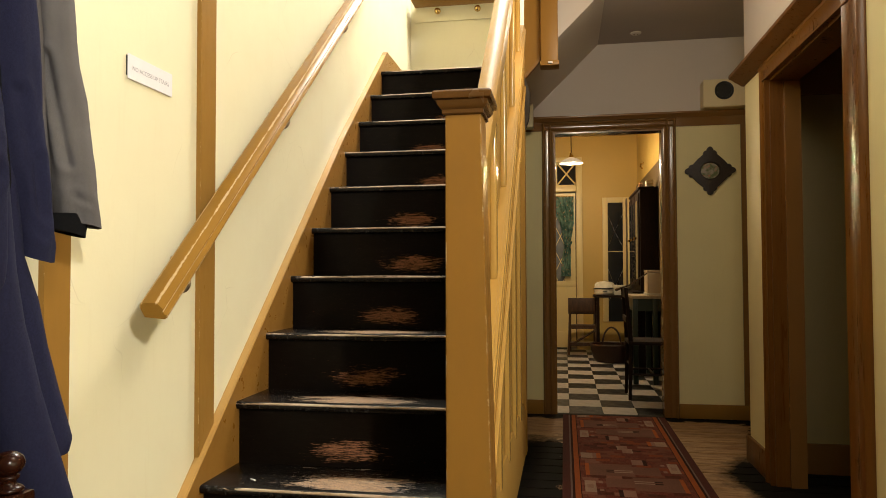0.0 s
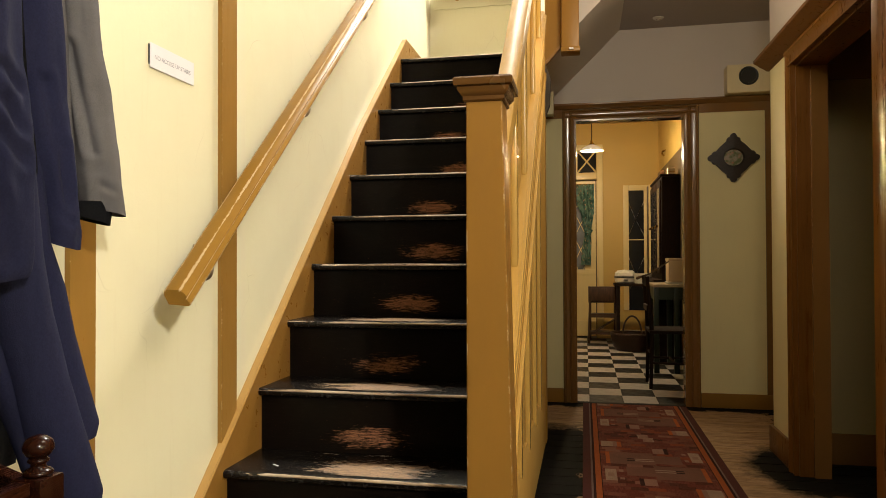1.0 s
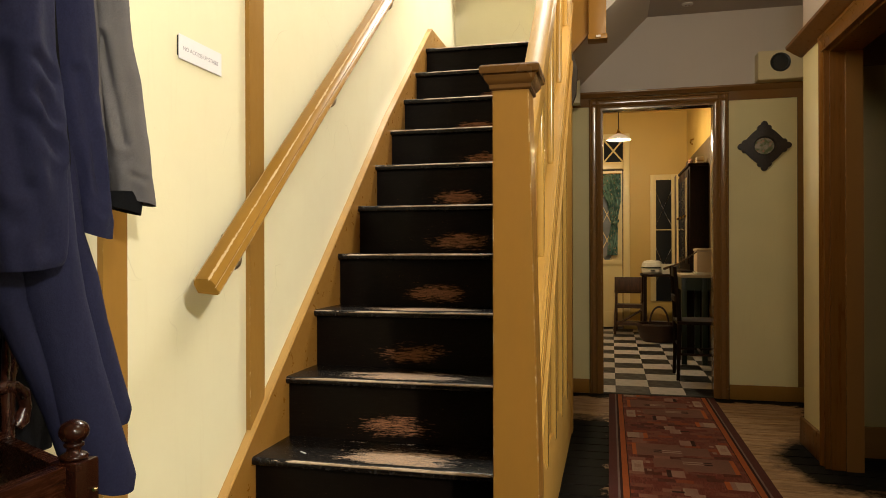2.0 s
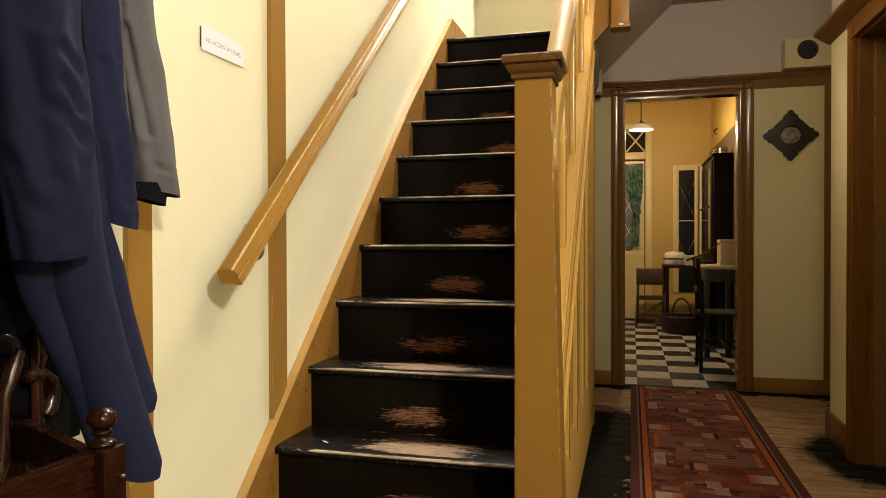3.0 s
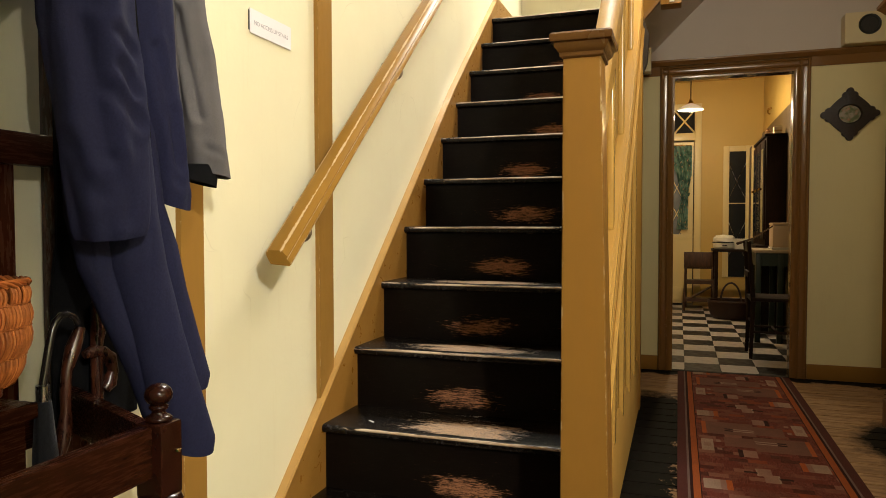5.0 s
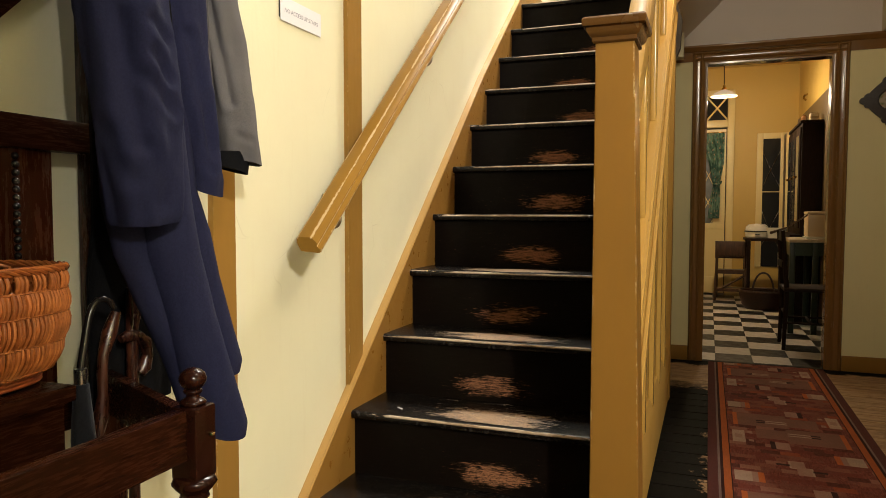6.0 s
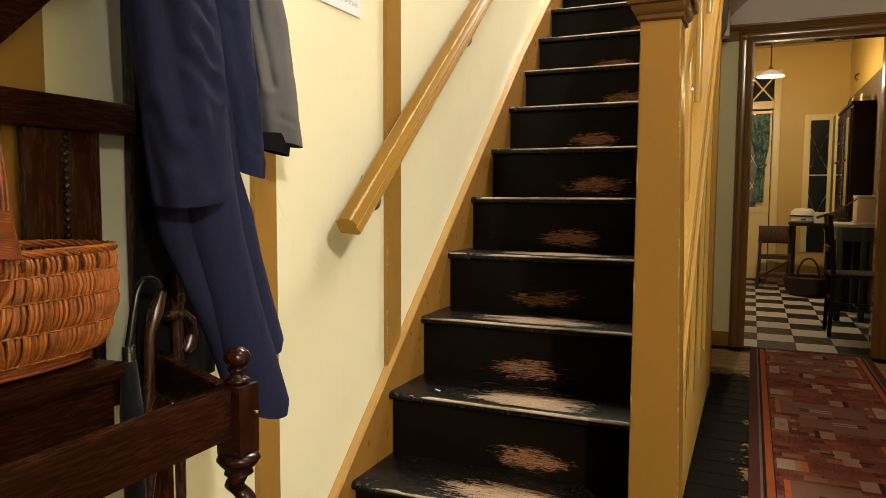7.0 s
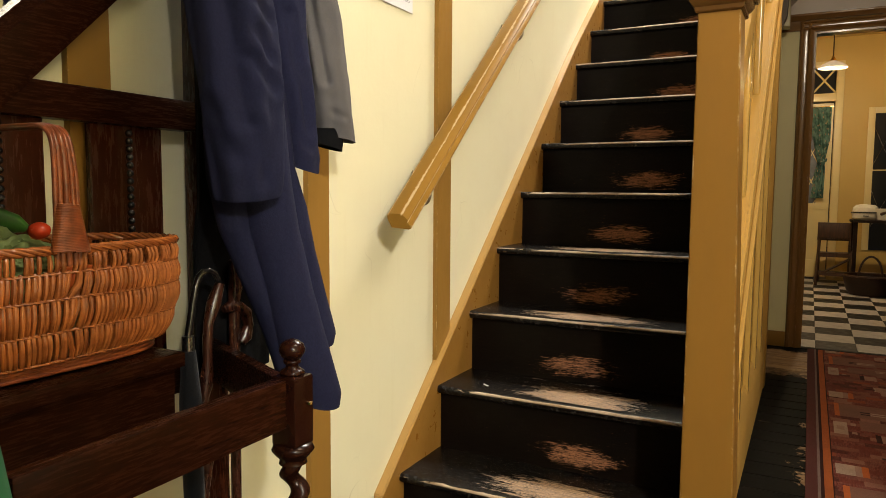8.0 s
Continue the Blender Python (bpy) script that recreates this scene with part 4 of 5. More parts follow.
part("hook", tube(bmesh.new(), [(KR, 6.24, 2.25), (KR - 0.03, 6.26, 2.24), (KR - 0.035, 6.30, 2.22), (KR - 0.01, 6.33, 2.20)], 0.010), BRASS, hooks)
trim("baseboard_kitchen", B(1.29, KR, KB - 0.02, KB, 0, 0.11, bevel=0.004), YELLOW_TRIM, "cream skirting in the kitchen", "skirting")

GLASS = plain("dark_glass", (0.02, 0.022, 0.025), 0.06, 0.0, 0.2, 3)
CURTAIN = Nodes("curtain_print")
flowers = CURTAIN.node("ShaderNodeTexVoronoi")
CURTAIN.put(flowers.inputs["Vector"], CURTAIN.where((1, 1, 0.8)))
flowers.inputs["Scale"].default_value = 26
print_ = CURTAIN.mix(CURTAIN.ramp(CURTAIN.noise(CURTAIN.where(), 14, 4), 0.42, 0.6), (0.035, 0.10, 0.085), (0.17, 0.29, 0.24))
print_ = CURTAIN.mix(CURTAIN.ramp(flowers.outputs["Distance"], 0.30, 0.2), print_, (0.42, 0.30, 0.20))
CURTAIN = CURTAIN.done(print_, 0.9)
ENAMEL = plain("cream_enamel", (0.62, 0.60, 0.52), 0.25, 0.0, 0.12)
DARKWOOD = timber("brown_stained_wood", (0.020, 0.009, 0.004), (0.085, 0.036, 0.016), 0.4, (12, 12, 2))
BLACKWOOD = timber("black_brown_wood", (0.006, 0.003, 0.002), (0.022, 0.010, 0.006), 0.6, (12, 12, 2), 0.0, 0.15)
GREENPAINT = paint("green_paint", (0.004, 0.017, 0.006), 0.4, 0.1, 0.2, (0.02, 0.03, 0.015))
TIN = paint("cream_tin_paint", (0.55, 0.44, 0.30), 0.35, 0.1, 0.1)

# back door with a fanlight
door = thing("back_door", (0.86, KB, 0), "cream-yellow back door with a glazed upper half and a fanlight", "door", "", "structure")
part("door_frame", B(1.225, 1.300, KB - 0.03, KB + 0.08, 0, 2.46, bevel=0.006), YELLOW_TRIM, door)
part("door_frame", B(0.44, 0.51, KB - 0.03, KB + 0.08, 0, 2.46, bevel=0.006), YELLOW_TRIM, door)
part("head", B(0.51, 1.205, KB - 0.03, KB + 0.08, 2.395, 2.46, bevel=0.006), YELLOW_TRIM, door)
part("transom_bar", B(0.51, 1.225, KB - 0.035, KB + 0.08, 2.015, 2.105, bevel=0.008), YELLOW_TRIM, door)
fan = part("fanlight", B(0.51, 1.205, KB + 0.03, KB + 0.036, 2.105, 2.39), GLASS, door, "dark glass fanlight")
part("fan_stile", B(0.955, 0.985, KB + 0.0, KB + 0.03, 2.105, 2.395), YELLOW_TRIM, door)
for a, b in (((0.985, 2.11), (1.22, 2.39)), ((0.985, 2.39), (1.22, 2.11)), ((0.56, 2.11), (0.95, 2.39)), ((0.56, 2.39), (0.95, 2.11))):
    part("glazing_bar", tube(bmesh.new(), [(a[0], KB + 0.02, a[1]), (b[0], KB + 0.02, b[1])], 0.011, 6), YELLOW_TRIM, door)
bm = bmesh.new()
box(bm, 0.53, 1.210, KB + 0.02, KB + 0.06, 0.02, 0.86)
box(bm, 1.075, 1.210, KB + 0.02, KB + 0.06, 0.86, 2.0)
box(bm, 0.53, 0.64, KB + 0.02, KB + 0.06, 0.86, 2.0)
box(bm, 0.64, 1.075, KB + 0.02, KB + 0.06, 1.86, 2.0)
part("leaf", bm, YELLOW_TRIM, door)
part("lock_rail", B(0.53, 1.205, KB + 0.008, KB + 0.02, 0.80, 0.87, bevel=0.004), YELLOW_TRIM, door)
part("bottom_rail", B(0.53, 1.205, KB + 0.008, KB + 0.02, 0.02, 0.22, bevel=0.004), YELLOW_TRIM, door)
part("pane", B(0.64, 1.075, KB + 0.035, KB + 0.04, 0.86, 1.86), plain("window_glass", (0.20, 0.22, 0.25), 0.15, 0.0, 0.5, 5), door, "dark leaded glass")
for i in range(-3, 7):
    for s in (1, -1):
        x0 = 0.86 + s * (0.16 * i - 0.45)
        x1 = x0 + s * 0.16 * 3.1
        za, zb = 0.86, 1.86
        pa, pb = Vector((x0, KB + 0.032, za)), Vector((x1, KB + 0.032, zb))
        lo, hi = 0.64, 1.075
        d = pb.x - pa.x
        t0, t1 = sorted(((lo - pa.x) / d, (hi - pa.x) / d))
        t0, t1 = max(0, t0), min(1, t1)
        if t1 - t0 > 0.02:
            part("lead_bar", tube(bmesh.new(), [pa.lerp(pb, t0), pa.lerp(pb, t1)], 0.005, 5), YELLOW_TRIM, door)
curtain = thing("door_curtain", (1.02, KB - 0.04, 1.4), "green flowered cotton curtain tied back at the door", "curtain")
rings = []
for z, x0, x1 in ((1.95, 0.86, 1.19), (1.80, 0.93, 1.19), (1.60, 1.02, 1.19), (1.40, 1.06, 1.155), (1.33, 1.075, 1.15), (1.22, 1.05, 1.155), (1.05, 1.03, 1.15), (0.93, 1.02, 1.15)):
    loop = []
    for i in range(40):
        u = i / 39
        loop.append(Vector((x0 + (x1 - x0) * u, KB - 0.045 + 0.020 * math.sin(u * 30) * (0.4 + (x1 - x0) * 2.2), z)))
    loop += [p + Vector((0, 0.006, 0)) for p in reversed(loop)]
    rings.append(loop)
part("cloth", sweep(bmesh.new(), None, rings), CURTAIN, curtain)
part("tie_back", tube(bmesh.new(), [(1.07, KB - 0.075, 1.345), (1.11, KB - 0.085, 1.335), (1.155, KB - 0.07, 1.35), (1.16, KB - 0.02, 1.37)], 0.012), CURTAIN, curtain)
part("rod", tube(bmesh.new(), [(0.55, KB - 0.04, 1.955), (1.20, KB - 0.04, 1.955)], 0.006), BRASS, curtain)

# pendant lamp
pend = thing("pendant_lamp", (1.145, 5.2, 2.17), "white glass pendant lamp, lit, on a brown flex", "lamp")
OPAL = Nodes("opal_glass")
OPAL = OPAL.done((0.85, 0.80, 0.72), 0.25, None, Emission_Color=(1.0, 0.80, 0.55), Emission_Strength=0.3)
part("shade", lathe(bmesh.new(), [(0.118, 2.110), (0.121, 2.113), (0.108, 2.130), (0.075, 2.152), (0.034, 2.170), (0.020, 2.176), (0.018, 2.173), (0.032, 2.166), (0.072, 2.147), (0.104, 2.125), (0.114, 2.110)], (1.145, 5.2, 0), 32), OPAL, pend)
part("gallery", lathe(bmesh.new(), [(0.0, 2.220), (0.012, 2.218), (0.014, 2.198), (0.022, 2.192), (0.024, 2.174), (0.0, 2.173)], (1.145, 5.2, 0), 14), BRASS, pend)
part("flex", tube(bmesh.new(), [(1.145, 5.2, 2.218), (1.145, 5.2, KC)], 0.005), DARKWOOD, pend)
BULB = Nodes("bulb_glass")
BULB = BULB.done((1, 0.9, 0.75), 0.3, None, Emission_Color=(1.0, 0.80, 0.52), Emission_Strength=6.0)
part("bulb", lathe(bmesh.new(), [(0.0, 2.098), (0.016, 2.102), (0.024, 2.116), (0.022, 2.132), (0.012, 2.155)], (1.145, 5.2, 0), 14), BULB, pend)

# wall cupboard with an open glazed door
cup = thing("wall_cupboard", (1.70, KB, 1.1), "cream-framed built-in cupboard, its glazed door standing open", "cupboard")
for a, b, c, d in ((1.55, 1.615, 0.36, 1.93), (1.80, 1.86, 0.36, 1.93)):
    part("frame", B(a, b, KB - 0.03, KB - 0.001, c, d, bevel=0.004), YELLOW_TRIM, cup)
part("frame", B(1.615, 1.80, KB - 0.03, KB - 0.001, 1.865, 1.93, bevel=0.004), YELLOW_TRIM, cup)
part("pane", B(1.615, 1.80, KB - 0.012, KB - 0.006, 0.36, 1.865), GLASS, cup, "dark cupboard glass")
part("shelf", B(1.615, 1.80, KB - 0.028, KB - 0.012, 1.238, 1.250), YELLOW_TRIM, cup)
for z in (0.80, 1.50):
    part("lead_bar", tube(bmesh.new(), [(1.615, KB - 0.016, z - 0.2), (1.70, KB - 0.016, z), (1.80, KB - 0.016, z + 0.22)], 0.003, 5), STEEL, cup)
    part("lead_bar", tube(bmesh.new(), [(1.80, KB - 0.016, z - 0.2), (1.70, KB - 0.016, z), (1.615, KB - 0.016, z + 0.22)], 0.003, 5), STEEL, cup)
leaf = part("cupboard_door", B(1.835, 1.858, KB - 0.33, KB - 0.032, 0.55, 1.90, bevel=0.003), DARKWOOD, cup)
part("door_edge", B(1.830, 1.860, KB - 0.345, KB - 0.331, 0.55, 1.90), YELLOW_TRIM, cup)

# dresser against the right-hand wall
dres = thing("dresser", (1.9, 5.4, 0), "tall near-black wooden dresser with glazed doors", "dresser")
part("body", B(1.80, KR - 0.014, 4.95, 5.95, 0.80, 1.80, bevel=0.004), BLACKWOOD, dres)
part("cornice", B(1.785, KR - 0.014, 4.935, 5.965, 1.80, 1.825, bevel=0.006), BLACKWOOD, dres)
part("base", B(1.72, KR - 0.014, 4.95, 5.95, 0.0, 0.80, bevel=0.004), BLACKWOOD, dres)
for y in (4.98, 5.31, 5.64):
    leaf = part("glazed_door", B(1.786, 1.80, y, y + 0.30, 0.86, 1.77, bevel=0.003), BLACKWOOD, dres)
    part("pane", B(1.782, 1.785, y + 0.05, y + 0.25, 0.92, 1.70), GLASS, leaf)
    part("knob", lathe(bmesh.new(), [(0.0, 1.345), (0.010, 1.342), (0.010, 1.322), (0.0, 1.32)], (1.776, y + 0.28, 0), 8), BRASS, leaf)
carton = thing("white_box", (1.90, 5.05, 1.826), "small white printed tin on top of the dresser", "box")
part("tin", B(1.868, 1.935, 5.0, 5.10, 1.826, 1.893, bevel=0.004), plain("glossy_white_tin", (0.82, 0.78, 0.74), 0.3, 0.0, 0.08), carton)
part("band", B(1.867, 1.936, 4.999, 5.101, 1.850, 1.862), TIN, carton)

jar = thing("stoneware_jar", (1.83, 5.12, 1.826), "small brown stoneware jar on top of the dresser", "jar")
part("body", lathe(bmesh.new(), [(0.0, 1.827), (0.020, 1.828), (0.025, 1.842), (0.025, 1.868), (0.016, 1.880), (0.018, 1.888), (0.0, 1.889)], (1.828, 5.12, 0), 18), plain("brown_stoneware", (0.26, 0.12, 0.045), 0.3, 0.0, 0.4), jar)

# kitchen table, tin and bowl
table = thing("kitchen_table", (1.8, 4.7, 0), "green-painted kitchen table with a pale scrubbed top", "table")
part("tabletop", B(1.655, KR - 0.014, 4.28, 4.92, 0.755, 0.78, bevel=0.004), timber("scrubbed_top", (0.30, 0.24, 0.16), (0.5, 0.42, 0.3), 0.6, (12, 2, 12)), table)
part("apron", B(1.665, 1.685, 4.33, 4.87, 0.645, 0.755), GREENPAINT, table)
part("apron", B(1.665, KR - 0.03, 4.30, 4.325, 0.645, 0.755), GREENPAINT, table)
for x in (1.682, 1.852):
    for y in (4.318, 4.85):
        part("leg", B(x - 0.022, x + 0.022, y - 0.022, y + 0.022, 0, 0.755, bevel=0.004), GREENPAINT, table)
tin = thing("bread_bin", (1.89, 4.55, 0.78), "cream tin bread bin with a wire catch", "bread bin")
part("body", B(1.800, 1.965, 4.40, 4.66, 0.80, 0.985, bevel=0.012), TIN, tin)
part("lid", B(1.796, 1.969, 4.396, 4.664, 0.985, 1.01, bevel=0.010), TIN, tin)
part("base_rim", B(1.792, 1.973, 4.392, 4.668, 0.781, 0.80, bevel=0.004), ENAMEL, tin)
part("catch", tube(bmesh.new(), [(1.945, 4.392, 0.93), (1.945, 4.384, 0.945), (1.945, 4.392, 0.99)], 0.004, 6), STEEL, tin)
stick = thing("wooden_spoon", (1.70, 4.5, 0.79), "long dark wooden spoon leaning across the table", "spoon")
part("spoon", tube(bmesh.new(), [(1.55, 4.75, 0.82), (1.66, 4.6, 0.87), (1.80, 4.42, 0.98)], [0.014, 0.007, 0.006], 8), DARKWOOD, stick)

# small side table with enamel pots
side = thing("side_table", (1.6, 6.3, 0), "small dark wooden side table", "table")
part("tabletop", B(1.40, 1.84, 6.05, 6.50, 0.695, 0.72, bevel=0.003), BLACKWOOD, side)
for x in (1.44, 1.80):
    for y in (6.09, 6.46):
        part("leg", B(x - 0.018, x + 0.018, y - 0.018, y + 0.018, 0, 0.695), BLACKWOOD, side)
pot = thing("enamel_roaster", (1.52, 6.25, 0.72), "oval cream enamel roasting pot with a dark band", "pot")
part("body", lathe(bmesh.new(), [(0.0, 0.721), (0.100, 0.723), (0.116, 0.74), (0.120, 0.79), (0.0, 0.79)], (1.525, 6.25, 0), 28), ENAMEL, pot)
part("band", lathe(bmesh.new(), [(0.0, 0.788), (0.127, 0.79), (0.127, 0.80), (0.0, 0.802)], (1.525, 6.25, 0), 28), BLACK, pot)
part("lid", lathe(bmesh.new(), [(0.0, 0.802), (0.118, 0.804), (0.112, 0.845), (0.085, 0.872), (0.0, 0.880)], (1.525, 6.25, 0), 28), ENAMEL, pot)
part("handle", B(1.50, 1.55, 6.118, 6.134, 0.757, 0.767, bevel=0.003), BLACK, pot)
pan = thing("enamel_basin", (1.72, 6.2, 0.72), "cream enamel basin and a brown loaf-shaped dish", "basin")
part("basin", lathe(bmesh.new(), [(0.0, 0.721), (0.085, 0.723), (0.115, 0.82), (0.120, 0.835), (0.112, 0.835), (0.08, 0.735), (0.0, 0.73)], (1.715, 6.22, 0), 24), ENAMEL, pan)

# step stool
stool = thing("step_stool", (1.2, 6.6, 0), "brown wooden folding step stool", "stool")
part("top_board", B(1.108, 1.452, 6.46, 6.49, 0.50, 0.675, bevel=0.004), DARKWOOD, stool)
part("seat", B(1.108, 1.452, 6.49, 6.72, 0.48, 0.505, bevel=0.004), DARKWOOD, stool)
for x in (1.13, 1.43):
    part("leg", tube(bmesh.new(), [(x - 0.02 if x < 1.2 else x + 0.01, 6.40, 0.0), (x, 6.475, 0.5)], 0.016, 6), DARKWOOD, stool)
    part("leg", tube(bmesh.new(), [(x, 6.78, 0.0), (x, 6.70, 0.48)], 0.016, 6), DARKWOOD, stool)
part("step", B(1.13, 1.435, 6.44, 6.62, 0.305, 0.35), DARKWOOD, stool)
part("step", B(1.12, 1.445, 6.42, 6.60, 0.105, 0.14), DARKWOOD, stool)
part("brace", tube(bmesh.new(), [(1.12, 6.43, 0.10), (1.435, 6.45, 0.30)], 0.014, 6), DARKWOOD, stool)

# dark chair beside the table
chair = thing("kitchen_chair", (1.74, 3.7, 0), "dark-stained wooden kitchen chair drawn up to the table", "chair")
part("seat", B(1.552, 1.935, 3.50, 3.88, 0.428, 0.455, bevel=0.008), BLACKWOOD, chair)
for x, y, h in ((1.572, 3.525, 0.87), (1.572, 3.855, 0.87), (1.91, 3.525, 0.43), (1.91, 3.855, 0.43)):
    lean = -0.035 if h > 0.5 else 0.0
    part("leg", tube(bmesh.new(), [(x - 0.012 if h > 0.5 else x + 0.012, y, 0.0), (x, y, 0.43), (x + lean, y, h)], [0.013, 0.018, 0.014], 10), BLACKWOOD, chair)
for z, tall in ((0.60, 0.045), (0.79, 0.075)):
    part("back_slat", B(1.535, 1.552, 3.53, 3.85, z, z + tall, bevel=0.003), BLACKWOOD, chair)
for a, b, z in (((1.572, 3.525), (1.91, 3.525), 0.20), ((1.572, 3.855), (1.91, 3.855), 0.20), ((1.572, 3.525), (1.572, 3.855), 0.26), ((1.74, 3.525), (1.74, 3.855), 0.20)):
    part("stretcher", tube(bmesh.new(), [(*a, z), (*b, z)], 0.009, 8), BLACKWOOD, chair)

# basket on the floor
WICKER_DARK = timber("dark_wicker", (0.015, 0.006, 0.003), (0.055, 0.022, 0.010), 0.5, (3, 3, 30))
log = thing("floor_basket", (1.57, 5.85, 0), "dark brown wicker basket with a hoop handle", "basket")
part("body", lathe(bmesh.new(), [(0.0, 0.003), (0.17, 0.004), (0.20, 0.05), (0.225, 0.15), (0.23, 0.185), (0.222, 0.185), (0.18, 0.03), (0.0, 0.02)], (1.57, 5.85, 0), 28), WICKER_DARK, log)
part("rim", tube(bmesh.new(), [(1.575 + 0.228 * math.cos(a), 5.85 + 0.20 * math.sin(a), 0.188) for a in [2 * math.pi * i / 32 for i in range(33)]], 0.011, 6), WICKER_DARK, log)
part("handle", tube(bmesh.new(), [(1.575 - 0.100 * math.cos(a), 5.85, 0.17 + 0.205 * math.sin(a)) for a in [math.pi * i / 20 for i in range(21)]], 0.010, 6), WICKER_DARK, log)

# ---- hall stand ----
YC = -1.535
stand = thing("hall_stand", (0.2, YC, 0), "dark oak hall stand with barley-twist legs, mirror and glove box", "hall stand")
for s in (1, -1):
    y = YC + s * 0.393
    part("upright", B(0.018, 0.055, y - 0.03, y + 0.03, 0, 2.02, bevel=0.004), OAK_UP, stand)
part("lower_rail", B(0.022, 0.052, YC - 0.363, YC + 0.363, 1.098, 1.150, bevel=0.003), OAK, stand)
part("lower_rail", B(0.022, 0.052, YC - 0.363, YC + 0.363, 0.64, 0.70, bevel=0.003), OAK, stand)
part("top_rail", B(0.018, 0.058, YC - 0.44, YC + 0.44, 2.0, 2.06, bevel=0.006), OAK, stand)


def octagon(r, cut):
    return [(YC + u * 1.0, 1.545 + v) for u, v in ((0, -r), (r * 0.72, -r * 0.28 + cut), (r * 0.72, r * 0.28), (0, r), (-r * 0.72, r * 0.28), (-r * 0.72, -r * 0.28 + cut))]


outer, inner = octagon(0.462, 0.0), octagon(0.352, 0.0)
bm = bmesh.new()
rings = [[Vector((x, p[0], p[1])) for p in ring] for x, ring in ((0.020, outer), (0.060, outer), (0.066, [(YC + (p[0] - YC) * 0.96, 1.545 + (p[1] - 1.545) * 0.96) for p in outer]), (0.066, [(YC + (p[0] - YC) * 1.06, 1.545 + (p[1] - 1.545) * 1.06) for p in inner]), (0.050, inner), (0.020, inner))]
sweep(bm, None, rings, close=False)
part("mirror_frame", bm, OAK, stand)
bm = bmesh.new()
f = bm.faces.new([bm.verts.new((0.034, *p)) for p in inner])
g = bmesh.ops.extrude_face_region(bm, geom=[f])
bmesh.ops.translate(bm, vec=(-0.006, 0, 0), verts=[v for v in g["geom"] if isinstance(v, bmesh.types.BMVert)])
bmesh.ops.recalc_face_normals(bm, faces=bm.faces[:])
MIRROR = plain("mirror_glass", (0.82, 0.84, 0.84), 0.03, 1.0, 0.03)
part("mirror", bm, MIRROR, stand, "bevelled mirror glass")

for yc in (YC + 0.230, YC + 0.024, YC - 0.198):
    splat = part("splat", B(0.026, 0.040, yc - 0.066, yc + 0.066, 0.70, 1.098, bevel=0.002), OAK_UP, stand)
    for i in range(30):
        bm = bmesh.new()
        bmesh.ops.create_uvsphere(bm, u_segments=10, v_segments=7, radius=0.0058, matrix=Matrix.Translation((0.043, yc, 0.715 + 0.0128 * i)))
        part("bead", bm, EBONY, splat)

# glove box
gb = part("glove_box", B(0.03, 0.228, YC - 0.15, YC + 0.148, 0.60, 0.746, bevel=0.003), OAK, stand)
part("lid", B(0.03, 0.240, YC - 0.158, YC + 0.158, 0.746, 0.768, bevel=0.004), OAK, gb)

# front: posts with turned finials, barley-twist legs, rails
TW = 0.022
for s in (1, -1):
    y = YC + s * 0.210
    block = part("post_block", B(0.368, 0.410, y - 0.021, y + 0.021, 0.642, 0.742, bevel=0.005), OAK_TURNED, stand)
    fin = part("finial", lathe(bmesh.new(), [(0.0000, 0.742), (0.0167, 0.743), (0.0176, 0.746), (0.0150, 0.749), (0.0092, 0.752), (0.0084, 0.756), (0.0123, 0.759), (0.0123, 0.762), (0.0092, 0.764), (0.0141, 0.767), (0.0176, 0.773), (0.0182, 0.778), (0.0158, 0.785), (0.0097, 0.79), (0.0035, 0.792), (0.0000, 0.792)], (0.389, y, 0), 24), OAK_TURNED, block, "turned oak finial")
    part("peg", lathe(bmesh.new(), [(0.0, 0.0), (0.004, 0.001), (0.004, 0.004), (0.0, 0.005)], (0.413, y + 0.008, 0.70), 8), BRASS, block)
    rings = []
    for k in range(150):
        z = 0.12 + 0.50 * k / 149
        a0 = (z - 0.12) * 2 * math.pi / 0.056
        ease = min(1, (0.62 - z) / 0.03, (z - 0.12) / 0.03)
        ring = []
        for i in range(24):
            a = 2 * math.pi * i / 24
            r = 0.0135 + ease * 0.0045 * math.cos(a - a0)
            ring.append(Vector((0.389 + r * math.cos(a) + ease * 0.0050 * math.cos(a0), y + r * math.sin(a) + ease * 0.0050 * math.sin(a0), z)))
        rings.append(ring)
    leg = part("twist_leg", sweep(bmesh.new(), None, rings), OAK_TURNED, stand, "barley-twist turned leg")
    collar = part("leg_collar", lathe(bmesh.new(), [(0.012, 0.612), (0.020, 0.616), (0.018, 0.622), (0.024, 0.628), (0.030, 0.636), (0.026, 0.645)], (0.389, y, 0), 20), OAK_TURNED, stand)
    for ob in (fin, leg, collar):
        ob.data.set_sharp_from_angle(angle=radians(80))
    part("foot", B(0.366, 0.412, y - 0.024, y + 0.024, 0.0, 0.125, bevel=0.005), OAK_TURNED, stand)
    bm = bmesh.new()
    back = YC + s * 0.365
    sweep(bm, None, [[Vector((x, yy + w, z)) for w, z in ((-0.010, 0.67), (0.010, 0.67), (0.010, 0.735), (-0.010, 0.735))] for x, yy in ((0.05, back), (0.37, y))])
    part("side_rail", bm, OAK, stand)
    bm = bmesh.new()
    sweep(bm, None, [[Vector((x, yy + w, z)) for w, z in ((-0.010, 0.06), (0.010, 0.06), (0.010, 0.11), (-0.010, 0.11))] for x, yy in ((0.05, back), (0.37, y))])
    part("side_rail", bm, OAK, stand)
